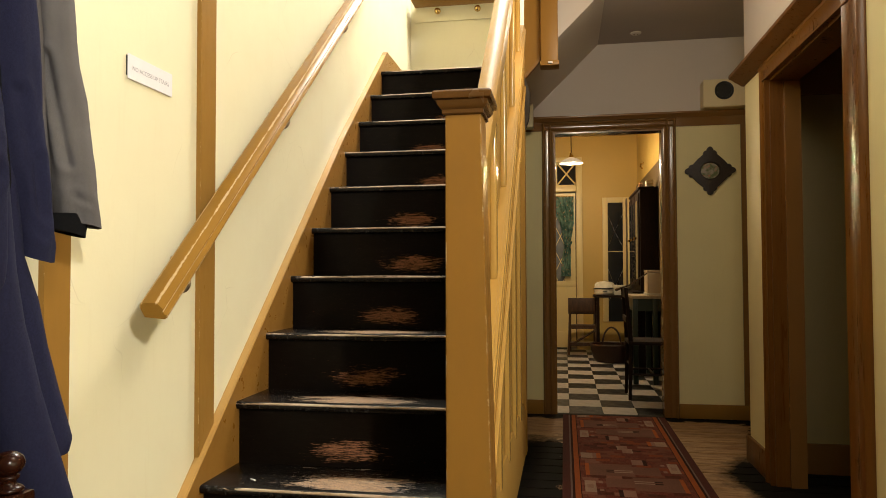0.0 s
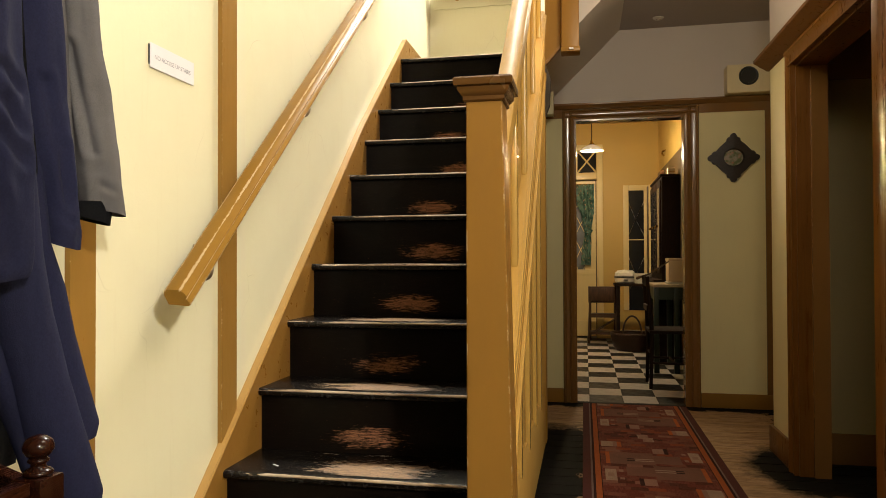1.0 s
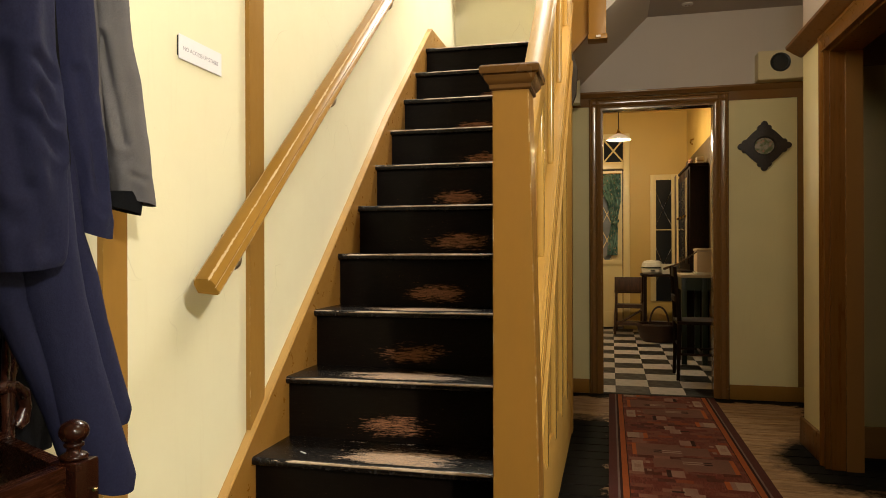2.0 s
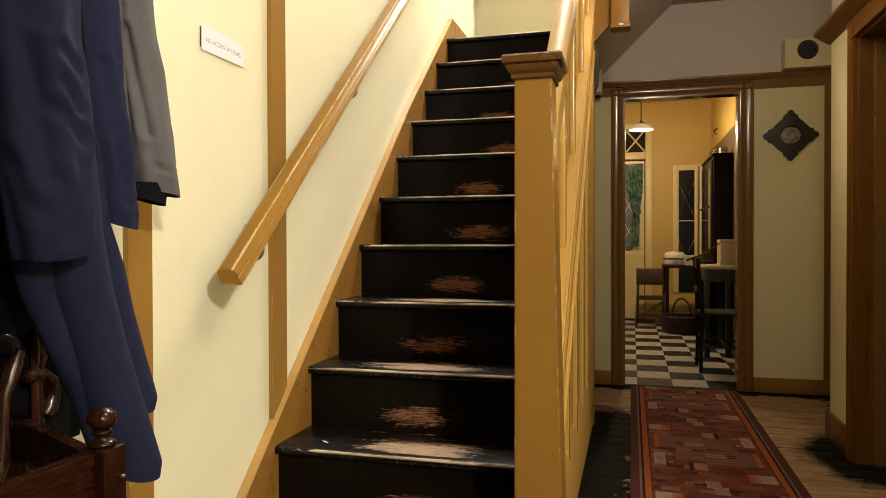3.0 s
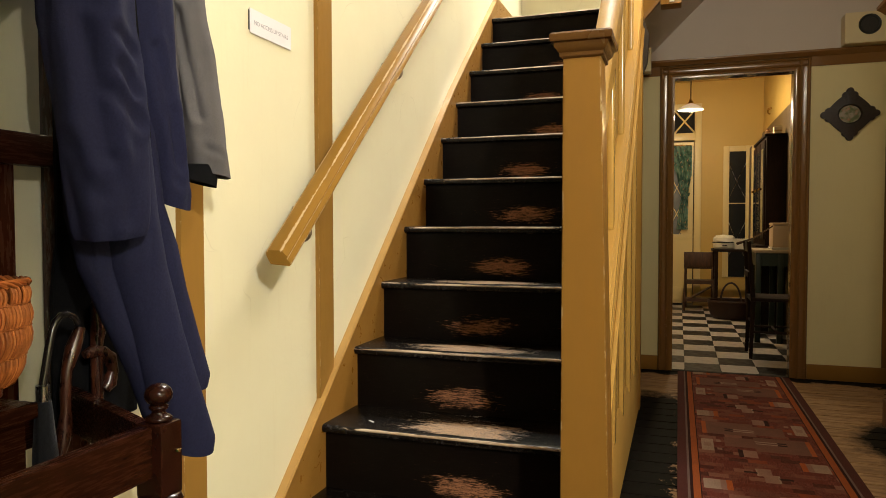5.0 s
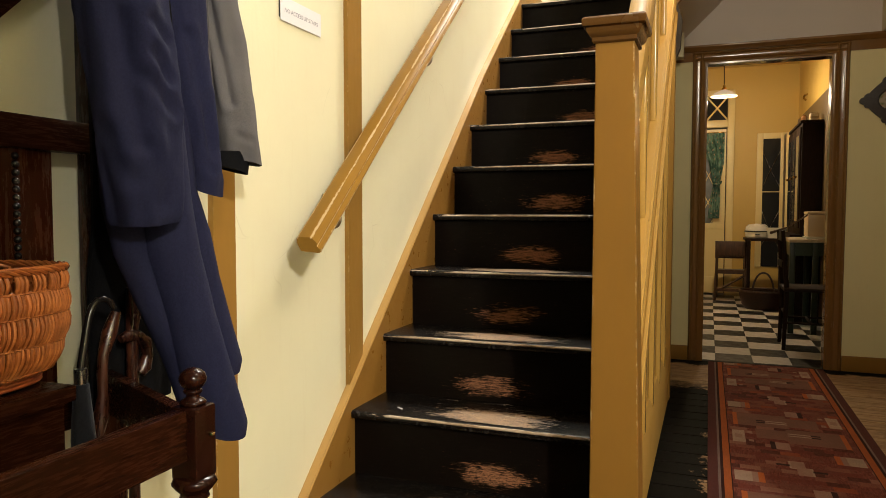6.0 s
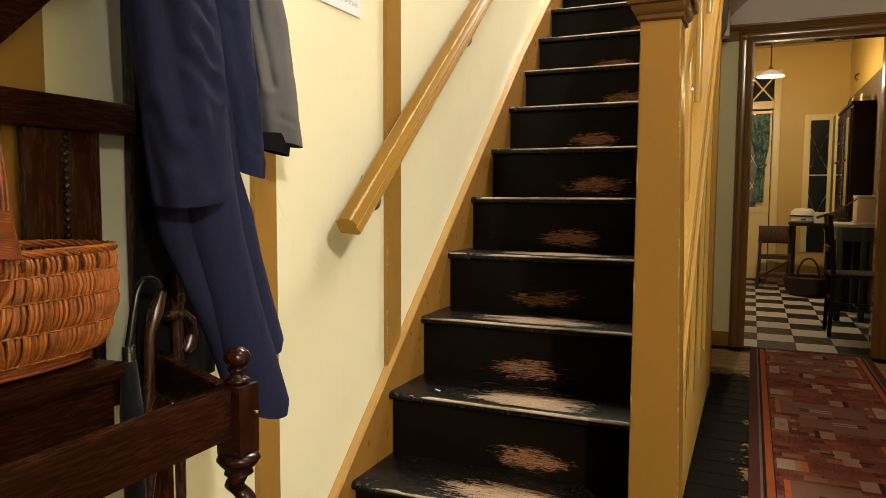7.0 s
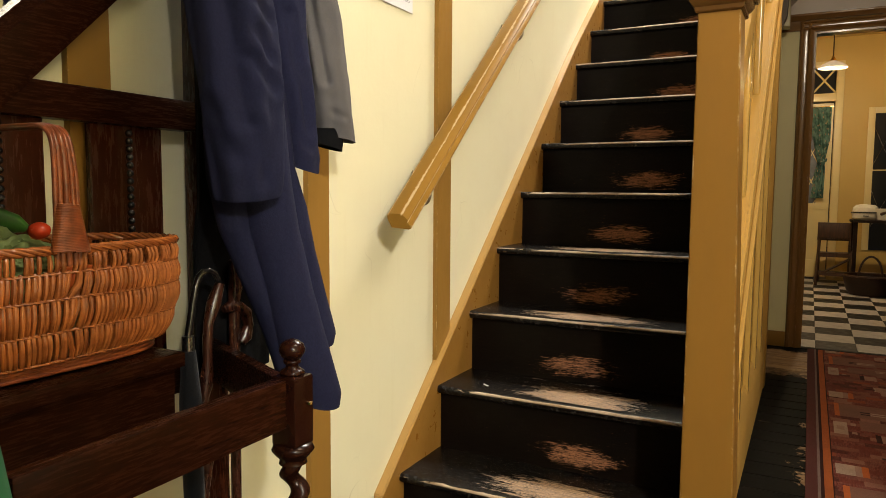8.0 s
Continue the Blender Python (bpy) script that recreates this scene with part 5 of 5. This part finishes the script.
part("front_rail", B(0.379, 0.402, YC - 0.184, YC + 0.184, 0.674, 0.742, bevel=0.004), OAK, stand)
part("front_rail", B(0.379, 0.402, YC - 0.184, YC + 0.184, 0.04, 0.11, bevel=0.004), OAK, stand)
part("drip_tray", B(0.06, 0.378, YC - 0.29, YC + 0.29, 0.03, 0.05), BLACK, stand, "black tin drip tray")
for y in (YC + 0.30, YC - 0.30, YC + 0.12):
    part("coat_hook", tube(bmesh.new(), [(0.05, y, 1.86), (0.10, y, 1.85), (0.13, y, 1.80), (0.16, y, 1.815), (0.168, y, 1.84)], 0.006), BRASS, stand)


# wicker shopping basket
n = Nodes("willow")
shade = n.noise(n.where((1, 1, 1)), 60, 4)
RODS = n.mix(n.ramp(n.node("ShaderNodeNewGeometry").outputs["Random Per Island"], 0, 1), (0.26, 0.070, 0.017), (0.50, 0.160, 0.040))
WICKER = n.done(n.mix(n.ramp(shade, 0.4, 0.75, 0, 0.5), RODS, (0.07, 0.02, 0.008)), 0.26, shade, 0.15, 0.001, Specular_IOR_Level=0.5)
n = Nodes("dark_red_willow")
shade = n.noise(n.where((1, 1, 1)), 60, 4)
HANDLE = n.done(n.mix(n.ramp(shade, 0.35, 0.7), (0.27, 0.066, 0.018), (0.13, 0.030, 0.010)), 0.3, shade, 0.15, 0.001)
BX, BY, BZ = 0.135, -1.540, 0.770
shop = thing("shopping_basket", (BX, BY, BZ), "glossy brown wicker shopping basket of vegetables on the glove box", "basket")


def loop(u, h):
    """The basket's wall at the angle u and the height h, 0 to 1."""
    rise = math.sin(min(1, max(0, h) * 1.6) * math.pi / 2) - 0.22 * max(0, h - 0.6)
    c, s = math.cos(u), math.sin(u)
    p = 0.66
    return Vector((BX + 0.098 * (0.80 + 0.22 * rise) * math.copysign(abs(c) ** p, c), BY + 0.200 * (0.90 + 0.13 * rise) * math.copysign(abs(s) ** p, s), BZ + 0.006 + 0.147 * h))


def lap(step):
    """Angles spaced evenly along the basket's rim."""
    fine = [2 * math.pi * i / 720 for i in range(721)]
    run = [0.0]
    for a, b in zip(fine, fine[1:]):
        run.append(run[-1] + (loop(b, 0.6) - loop(a, 0.6)).length)
    count = int(run[-1] / step)
    return list(np.interp(np.arange(count) * run[-1] / count, run, fine))


bm = bmesh.new()
rng = random.Random(12)
us = lap(0.0071)
for tier, (h0, h1) in enumerate(((0.08, 0.36), (0.33, 0.63), (0.60, 0.84), (0.81, 1.0))):
    lean = (-0.004, 0.004, 0.008, 0.002)[tier]
    for i, u in enumerate(us):
        if tier > 2 and i % 4 == 3:
            continue
        j = rng.uniform(-0.004, 0.004)
        pts = []
        for k in range(7):
            h = h0 + (h1 - h0) * k / 6
            p = loop(u + j + lean * (k / 6 - 0.5) * 2, h)
            out = Vector((p.x - BX, (p.y - BY) * 0.5, 0)).normalized()
            pts.append(p + out * (0.0048 * math.sin(math.pi * k / 6) - 0.0022 + rng.uniform(-0.0004, 0.0004)))
        r = rng.uniform(0.0031, 0.0037) if tier < 3 else rng.uniform(0.0026, 0.0032)
        tube(bm, pts, [r * 0.7, r * 0.95, r, r, r, r * 0.95, r * 0.7], 9)
tagged(part("wall_weave", bm, WICKER, shop), kind="stuff")
for h in (0.09, 0.345, 0.615, 0.825):
    bm = bmesh.new()
    for ph in (0, math.pi):
        pts = []
        us2 = lap(0.0048)
        for i, u in enumerate(us2 + us2[:1]):
            p = loop(u, h)
            out = Vector((p.x - BX, (p.y - BY) * 0.5, 0)).normalized()
            pts.append(p + out * (0.0020 * math.sin(i * math.pi / 2 + ph) + 0.0004) + Vector((0, 0, 0.0010 * math.cos(i * math.pi / 2 + ph))))
        tube(bm, pts, 0.0013, 10)
    part("wale", bm, WICKER, shop)
bm = bmesh.new()
us2 = lap(0.006)
for ph in (0, 1.57, 3.14, 4.71):
    pts = []
    for i, u in enumerate(us2 + us2[:1]):
        p = loop(u, 1.0)
        out = Vector((p.x - BX, (p.y - BY) * 0.5, 0)).normalized()
        pts.append(p + out * (0.0038 * math.sin(i * 0.62 + ph)) + Vector((0, 0, 0.002 + 0.0036 * math.cos(i * 0.62 + ph))))
    tube(bm, pts, 0.0027, 10)
part("rim", bm, WICKER, shop, "plaited wicker rim")
BZV = Vector((BX, BY, BZ + 0.008))
bm = bmesh.new()
for k in range(4):
    tube(bm, [BZV + (loop(u, 0.03) - BZV) * 0.93 + Vector((0, 0, 0.0045 * k - 0.006)) for u in lap(0.02)] + [BZV + (loop(0, 0.03) - BZV) * 0.93 + Vector((0, 0, 0.0045 * k - 0.006))], 0.0032, 8)
prism(bm, [(BX + (loop(u, 0.03).x - BX) * 0.92, BY + (loop(u, 0.03).y - BY) * 0.92) for u in lap(0.02)], "z", BZ + 0.001, BZ + 0.010)
part("base", bm, HANDLE, shop, "dark woven foot")
HY = BY - 0.005
for dy, thick in ((-0.0108, 0.0030), (-0.0062, 0.0033), (0.0, 0.0042), (0.0062, 0.0033), (0.0108, 0.0030)):
    pts = []
    for i in range(41):
        a = math.pi * i / 40
        pts.append((BX + 0.100 * math.copysign(abs(math.cos(a)) ** 0.22, math.cos(a)), HY + dy * (1.0 + 0.3 * abs(math.cos(a)) ** 6), BZ + 0.136 + 0.167 * math.sin(a) ** 0.36))
    part("handle_rod", tube(bmesh.new(), pts, thick, 14), HANDLE, shop)
for sx in (1, -1):
    pts = []
    turns = 30
    for i in range(14 * turns + 1):
        k, a = i / 14 / turns, 2 * math.pi * i / 14
        w = 0.0235 - 0.0105 * k
        pts.append((BX + sx * (0.105 - 0.004 * k) + 0.0075 * math.cos(a), HY + w * math.copysign(abs(math.sin(a)) ** 0.6, math.sin(a)), BZ + 0.153 + 0.056 * k))
    part("handle_binding", tube(bmesh.new(), pts, 0.0016, 10), HANDLE, shop)


def lumps(bm, centre, radii, seed, amount=0.12, cuts=3, frill=0.0):
    bmesh.ops.create_icosphere(bm, subdivisions=cuts, radius=1)
    for v in bm.verts:
        w = noise.noise(v.co * 1.7 + Vector((seed, 0, 0)))
        w += frill / amount * abs(noise.noise(v.co * 5.5 + Vector((0, seed, 0))))
        v.co = Vector(centre) + Vector((v.co.x * radii[0], v.co.y * radii[1], v.co.z * radii[2])) * (1 + amount * w)
    return bm


GREEN_VEG = plain("dark_green_skin", (0.035, 0.12, 0.02), 0.3, 0.0, 0.5, 30)
cuke = thing("cucumber", (0.12, -1.57, 0.95), "dark green cucumber lying in the basket", "cucumber")
part("cucumber", tube(bmesh.new(), [(0.085, -1.66, 0.998), (0.10, -1.63, 0.988), (0.118, -1.58, 0.969), (0.132, -1.545, 0.953), (0.135, -1.534, 0.947)], [0.007, 0.012, 0.0135, 0.012, 0.006], 14), GREEN_VEG, cuke)
lettuce = thing("lettuce", (0.14, -1.62, 0.9), "pale green leafy lettuce in the basket", "lettuce")
for i, (dx, dy, dz, r) in enumerate(((0.0, 0.0, 0.0, 0.062), (0.03, 0.05, 0.008, 0.045), (-0.03, 0.03, 0.02, 0.05), (0.035, -0.04, 0.0, 0.05))):
    part("leaf", lumps(bmesh.new(), (0.140 + dx * 0.7, -1.625 + dy, 0.888 + dz), (r, r * 1.1, r * 0.8), i * 3.1, 0.45, 5, 0.22), plain("lettuce_leaf_%s" % "abcd"[i], (0.19, 0.26, 0.095), 0.5, 0.0, 0.5, 40), lettuce)
carrot = plain("carrot_skin", (0.72, 0.13, 0.015), 0.4, 0.0, 0.3, 30)
for i, pts in enumerate((((0.195, -1.56, 0.880), (0.200, -1.50, 0.887), (0.196, -1.44, 0.887)), ((0.17, -1.47, 0.85), (0.185, -1.42, 0.86), (0.185, -1.39, 0.86)))):
    ob = thing("carrot", pts[1], "bright orange carrot among the vegetables", "carrot", "carrots in the basket")
    part("root", tube(bmesh.new(), pts, [0.016, 0.015, 0.006], 12), carrot, ob)
tomato = thing("tomato", (0.134, -1.516, 0.94), "small bright red tomato among the vegetables", "tomato")
part("fruit", lumps(bmesh.new(), (0.134, -1.516, 0.943), (0.013, 0.014, 0.011), 4.0, 0.06, 3), plain("tomato_skin", (0.62, 0.05, 0.012), 0.25, 0.0, 0.2, 20), tomato)
potato = plain("potato_skin", (0.30, 0.19, 0.09), 0.6, 0.0, 0.4, 30)
for i, c in enumerate(((0.13, -1.41, 0.815), (0.15, -1.52, 0.815), (0.12, -1.58, 0.82), (0.14, -1.65, 0.815))):
    ob = thing("potato", c, "brown potato low in the basket", "potato", "potatoes in the basket")
    part("tuber", lumps(bmesh.new(), c, (0.04, 0.05, 0.036), i * 2.2, 0.2, 3), potato, ob)

# umbrella and sticks in the stand
brolly = thing("umbrella", (0.16, -1.30, 0.05), "furled black umbrella with a crook handle and metal collar", "umbrella")
part("canopy", tube(bmesh.new(), [(0.16, -1.285, 0.055), (0.16, -1.292, 0.30), (0.162, -1.300, 0.66), (0.163, -1.303, 0.745)], [0.006, 0.014, 0.0175, 0.011], 12), cloth("umbrella_cloth", (0.005, 0.0055, 0.008), (0.009, 0.010, 0.014), 600, 0.7), brolly)
part("collar", tube(bmesh.new(), [(0.163, -1.303, 0.745), (0.164, -1.304, 0.768)], 0.0095, 14), STEEL, brolly, "silver collar")
part("crook", tube(bmesh.new(), [(0.164, -1.304, 0.768), (0.165, -1.299, 0.795), (0.165, -1.294, 0.820), (0.165, -1.287, 0.845), (0.165, -1.281, 0.858), (0.166, -1.273, 0.866), (0.167, -1.262, 0.868), (0.168, -1.250, 0.862), (0.169, -1.244, 0.850)], [0.0055, 0.0055, 0.0055, 0.0052, 0.0052, 0.0052, 0.005, 0.005, 0.0045], 12), EBONY, brolly)
CANE = timber("red_brown_cane", (0.012, 0.004, 0.0025), (0.075, 0.020, 0.009), 0.25, (14, 14, 3), 0.4)
cane = thing("walking_stick", (0.14, -1.26, 0.05), "knobbly red-brown walking stick", "walking stick")
pts, rad = [], []
for i in range(26):
    z = 0.055 + 0.785 * i / 25
    pts.append((0.15, -1.262 + 0.036 * max(0, (z - 0.62) / 0.22) ** 2 + 0.005 * math.sin(i * 1.3), z))
    rad.append(0.0080 + 0.0040 * (i % 4 == 0))
part("shaft", tube(bmesh.new(), pts, rad, 12), CANE, cane)
cane2 = thing("walking_stick", (0.12, -1.22, 0.05), "walking stick with a carved loop handle", "walking stick")
part("shaft", tube(bmesh.new(), [(0.125, -1.172, 0.055), (0.128, -1.170, 0.45), (0.13, -1.170, 0.80), (0.13, -1.165, 0.835), (0.13, -1.168, 0.875)], [0.008, 0.009, 0.010, 0.013, 0.009], 12), CANE, cane2)
part("loop_handle", tube(bmesh.new(), [(0.135, -1.200, 0.792), (0.137, -1.186, 0.796), (0.139, -1.166, 0.793), (0.140, -1.152, 0.780), (0.140, -1.146, 0.757), (0.139, -1.154, 0.738), (0.138, -1.164, 0.728)], [0.007, 0.010, 0.009, 0.011, 0.009, 0.013, 0.009], 12), CANE, cane2, "carved glossy loop handle")


# coats
def garment(rows, sides=56, folds=(), thick=0.004, seed=0.0, crease=0.006, hem=(0.0, 0.0), bm=None, dents=()):
    """Cloth hung as a loop: rows of height, centre x and y, half width along u and v, turn in degrees; folds: (count, depth at the hem, phase); hem: how far and where its lower edge lifts; dents: creases from one angle and height to another, with their depth and width."""
    top, low = rows[0][0], rows[-1][0]
    keys = np.array(rows)[::-1]
    rings = []
    steps = 120
    for k in range(steps + 1):
        z = top + (low - top) * k / steps
        cx, cy, a, b, turn = (np.interp(z, keys[:, 0], keys[:, i]) for i in range(1, 6))
        depth = 0.3 + 0.7 * (k / steps) ** 1.3
        ring = []
        for i in range(sides):
            th = 2 * math.pi * i / sides
            r = 1 + sum(d * depth * math.cos(c * th + ph + 0.6 * depth) for c, d, ph in folds)
            u, v = a * r * math.cos(th), b * r * math.sin(th)
            ct, st = math.cos(radians(turn)), math.sin(radians(turn))
            p = Vector((cx + u * ct - v * st, cy + u * st + v * ct, z))
            p.z += hem[0] * (k / steps) ** 5 * math.cos(th - hem[1])
            w = crease * noise.noise(Vector((p.x * 15 + seed, (p.y + 0.10 * p.z) * 17, p.z * 1.6)))
            w += 0.35 * crease * noise.noise(Vector((p.x * 34, p.y * 34 + seed, p.z * 7)))
            w -= 0.12 * crease * min(1, 12 * (1 - k / steps)) * max(0.0, 1 - 6 * abs(noise.noise(Vector((p.x * 6 + seed, (p.y - 0.45 * p.z) * 11, (p.z + 0.4 * p.y) * 2.5))))) ** 2
            for a0, z0, a1, z1, deep, wide in dents:
                ax, ay, bx, by = radians(a0) * a, z0, radians(a1) * a, z1
                px, py = th * a, z
                f = max(0.0, min(1.0, ((px - ax) * (bx - ax) + (py - ay) * (by - ay)) / ((bx - ax) ** 2 + (by - ay) ** 2)))
                far = math.hypot(px - ax - f * (bx - ax), py - ay - f * (by - ay))
                w -= deep * math.exp(-(far / wide) ** 2) - 0.5 * deep * math.exp(-((far - 1.8 * wide) / wide) ** 2)
            p += Vector((u * ct - v * st, u * st + v * ct, 0)).normalized() * w
            ring.append(p)
        rings.append(ring)
    inner = []
    for k in range(0, 12):
        ring = rings[steps - k]
        c = sum(ring, Vector()) / sides
        inner.append([c + (p - c) * (1 - thick / max(0.02, (p - c).length)) for p in ring])
    return sweep(bm or bmesh.new(), None, rings + inner)


# Black form added to stand in for shade left of the navy coat.
coat_shade_form = thing("coat_shade_form", (0.15, -1.25, 1.2), "black cloth form standing for shade behind the navy coat", "coat")
part("coat_body", garment([(1.74, 0.13, -1.18, 0.055, 0.04, 70), (1.45, 0.14, -1.172, 0.070, 0.045, 68), (1.15, 0.145, -1.165, 0.075, 0.045, 66), (0.97, 0.12, -1.150, 0.070, 0.04, 66), (0.885, 0.095, -1.135, 0.078, 0.032, 76), (0.66, 0.078, -1.125, 0.082, 0.024, 86)], 60, ((5, 0.08, 0.8), (8, 0.04, 2.0)), 0.005, 1.3, 0.004), LINING_AND_SHADE, coat_shade_form)
part("sleeve", garment([(1.70, 0.19, -1.245, 0.040, 0.035, 60), (1.40, 0.20, -1.250, 0.045, 0.040, 60), (1.10, 0.205, -1.245, 0.043, 0.038, 60), (0.93, 0.205, -1.235, 0.036, 0.030, 60)], 40, ((3, 0.05, 0.8),), 0.004, 2.9, 0.005), LINING_AND_SHADE, coat_shade_form)
navy = thing("navy_coat", (0.2, -1.15, 1.2), "long navy wool overcoat hanging on the hall stand", "coat")
skirt = bmesh.new()
garment([(1.20, 0.165, -1.110, 0.026, 0.024, 40), (1.04, 0.170, -1.093, 0.026, 0.024, 40), (0.967, 0.172, -1.067, 0.030, 0.026, 40), (0.887, 0.174, -1.051, 0.032, 0.028, 40), (0.811, 0.176, -1.030, 0.036, 0.030, 40), (0.730, 0.178, -1.005, 0.039, 0.032, 38), (0.712, 0.178, -1.004, 0.034, 0.028, 38)], 48, ((2, 0.04, 1.0),), 0.005, 3.7, 0.0025, (0.016, 2.2), skirt)
garment([(1.20, 0.24, -1.235, 0.042, 0.034, 43), (1.018, 0.25, -1.227, 0.043, 0.034, 43), (0.939, 0.255, -1.214, 0.042, 0.033, 42), (0.836, 0.262, -1.184, 0.040, 0.032, 41), (0.729, 0.268, -1.151, 0.043, 0.034, 40), (0.655, 0.270, -1.123, 0.043, 0.034, 39), (0.634, 0.270, -1.120, 0.038, 0.030, 39)], 60, ((2, 0.04, 0.3), (3, 0.03, 0.9)), 0.005, 5.1, 0.0025, (0.014, 2.4), skirt)
garment([(1.20, 0.205, -1.262, 0.036, 0.030, 45), (1.017, 0.215, -1.262, 0.033, 0.028, 45), (0.935, 0.222, -1.256, 0.026, 0.024, 45), (0.838, 0.230, -1.216, 0.025, 0.022, 43), (0.755, 0.236, -1.178, 0.025, 0.022, 42), (0.687, 0.238, -1.152, 0.026, 0.022, 41)], 44, ((2, 0.05, 2.3),), 0.005, 7.9, 0.0025, (0.006, 2.4), skirt)
part("coat_body", skirt, NAVY, navy)
part("sleeve", garment([(1.74, 0.235, -1.295, 0.062, 0.046, 46), (1.45, 0.245, -1.297, 0.066, 0.050, 45), (1.289, 0.25, -1.297, 0.066, 0.050, 45), (1.205, 0.26, -1.292, 0.062, 0.046, 45), (1.138, 0.268, -1.290, 0.056, 0.042, 44), (1.09, 0.27, -1.286, 0.051, 0.040, 44), (1.023, 0.27, -1.280, 0.045, 0.036, 44), (0.995, 0.27, -1.278, 0.042, 0.033, 44), (0.986, 0.27, -1.278, 0.038, 0.029, 44)], 88, ((2, 0.03, 0.4), (4, 0.05, 2.0), (7, 0.06, 1.1), (11, 0.02, 0.5)), 0.004, 4.2, 0.015, (0.007, 1.2), None, ((300, 1.220, 322, 1.190, 0.0055, 0.010), (285, 1.185, 330, 1.146, 0.0055, 0.010), (300, 1.265, 330, 1.245, 0.005, 0.010), (262, 1.34, 270, 1.10, 0.007, 0.013), (285, 1.09, 300, 1.02, 0.004, 0.012), (230, 1.12, 255, 1.05, 0.004, 0.012), (310, 1.42, 280, 1.30, 0.006, 0.012))), NAVY, navy)
part("sleeve", garment([(1.74, 0.15, -1.108, 0.042, 0.036, 42), (1.50, 0.158, -1.112, 0.054, 0.040, 42), (1.352, 0.165, -1.104, 0.054, 0.038, 42), (1.268, 0.168, -1.095, 0.051, 0.037, 41), (1.182, 0.17, -1.078, 0.047, 0.036, 41), (1.112, 0.172, -1.059, 0.041, 0.032, 40), (1.071, 0.172, -1.045, 0.042, 0.032, 40), (1.045, 0.172, -1.043, 0.038, 0.030, 40)], 72, ((2, 0.04, 1.4), (5, 0.06, 0.2), (8, 0.03, 0.9)), 0.004, 8.7, 0.010, (0.018, 2.6), None, ((300, 1.30, 318, 1.12, 0.005, 0.011), (330, 1.20, 300, 1.09, 0.004, 0.010))), NAVY, navy)

grey = thing("grey_jacket", (0.1, -0.95, 1.3), "grey herringbone tweed jacket hanging behind the navy coat", "jacket")
part("jacket_body", garment([(1.74, 0.07, -1.00, 0.05, 0.03, 80), (1.45, 0.072, -0.985, 0.065, 0.032, 78), (1.14, 0.074, -0.965, 0.065, 0.034, 78)], 48, ((5, 0.10, 0.4),), 0.004, 2.2), TWEED, grey)
part("sleeve", garment([(1.74, 0.088, -0.925, 0.032, 0.030, 40), (1.56, 0.095, -0.905, 0.036, 0.034, 40), (1.415, 0.10, -0.889, 0.039, 0.036, 38), (1.348, 0.105, -0.881, 0.042, 0.037, 38), (1.254, 0.11, -0.873, 0.044, 0.038, 38), (1.159, 0.112, -0.858, 0.046, 0.039, 37), (1.105, 0.112, -0.846, 0.046, 0.038, 37)], 64, ((2, 0.04, 2.6), (4, 0.05, 2.0), (7, 0.03, 0.6)), 0.005, 6.1, 0.009, (0.008, 3.4), None, ((235, 1.42, 262, 1.22, 0.007, 0.010), (275, 1.155, 300, 1.148, 0.003, 0.008))), TWEED, grey)
part("lining", garment([(1.125, 0.106, -0.868, 0.040, 0.030, 37), (1.088, 0.106, -0.876, 0.037, 0.027, 37)], 40, (), 0.003, 0.0, 0.002, (0.010, 3.4)), LINING_AND_SHADE, grey, "black cuff lining")


canister = thing("green_canister", (0.53, -2.0, 0), "tall dark green painted tin standing before the hall stand", "canister")
part("drum", lathe(bmesh.new(), [(0.0, 0.002), (0.184, 0.003), (0.187, 0.01), (0.183, 0.80), (0.172, 0.875), (0.15, 0.885), (0.0, 0.887)], (0.53, -2.0, 0), 40), paint("green_tin_paint", (0.012, 0.095, 0.038), 0.4, 0.1, 0.2, (0.01, 0.03, 0.015)), canister)
# ---- floor pieces, last ----
floor = thing("floor", (1, 0, 0), "bare worn floorboards with black paint left along the edges", "floor", "", "structure")
rng = random.Random(7)
pitch = 0.128
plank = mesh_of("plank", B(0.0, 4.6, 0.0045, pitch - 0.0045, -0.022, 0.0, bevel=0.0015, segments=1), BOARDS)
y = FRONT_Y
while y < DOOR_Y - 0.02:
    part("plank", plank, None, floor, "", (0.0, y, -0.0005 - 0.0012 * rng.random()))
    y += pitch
threshold = solid("threshold", B(DOOR_L, DOOR_R, DOOR_Y + 0.002, DOOR_Y + 0.046, -0.02, 0.002, bevel=0.003), JOINT, "dark worn threshold strip", "threshold", "structure")

kitchen_floor = thing("kitchen_floor", (1.5, 5, 0), "black and white chequered tile floor", "floor", "", "structure")
TP, TD = 0.2365, 0.2665
tile_b = mesh_of("tile", B(0.001, TP - 0.001, 0.001, TD - 0.001, -0.012, 0.0, bevel=0.001, segments=1), TILE_BLACK)
tile_w = mesh_of("tile", B(0.001, TP - 0.001, 0.001, TD - 0.001, -0.012, 0.0, bevel=0.001, segments=1), TILE_WHITE)
for c in range(-3, 4):
    for k in range(0, 16):
        part("tile", tile_w if (c + k) % 2 else tile_b, None, kitchen_floor, "", (1.093 + c * TP, 2.9585 + k * TD, -0.0008 * rng.random()))
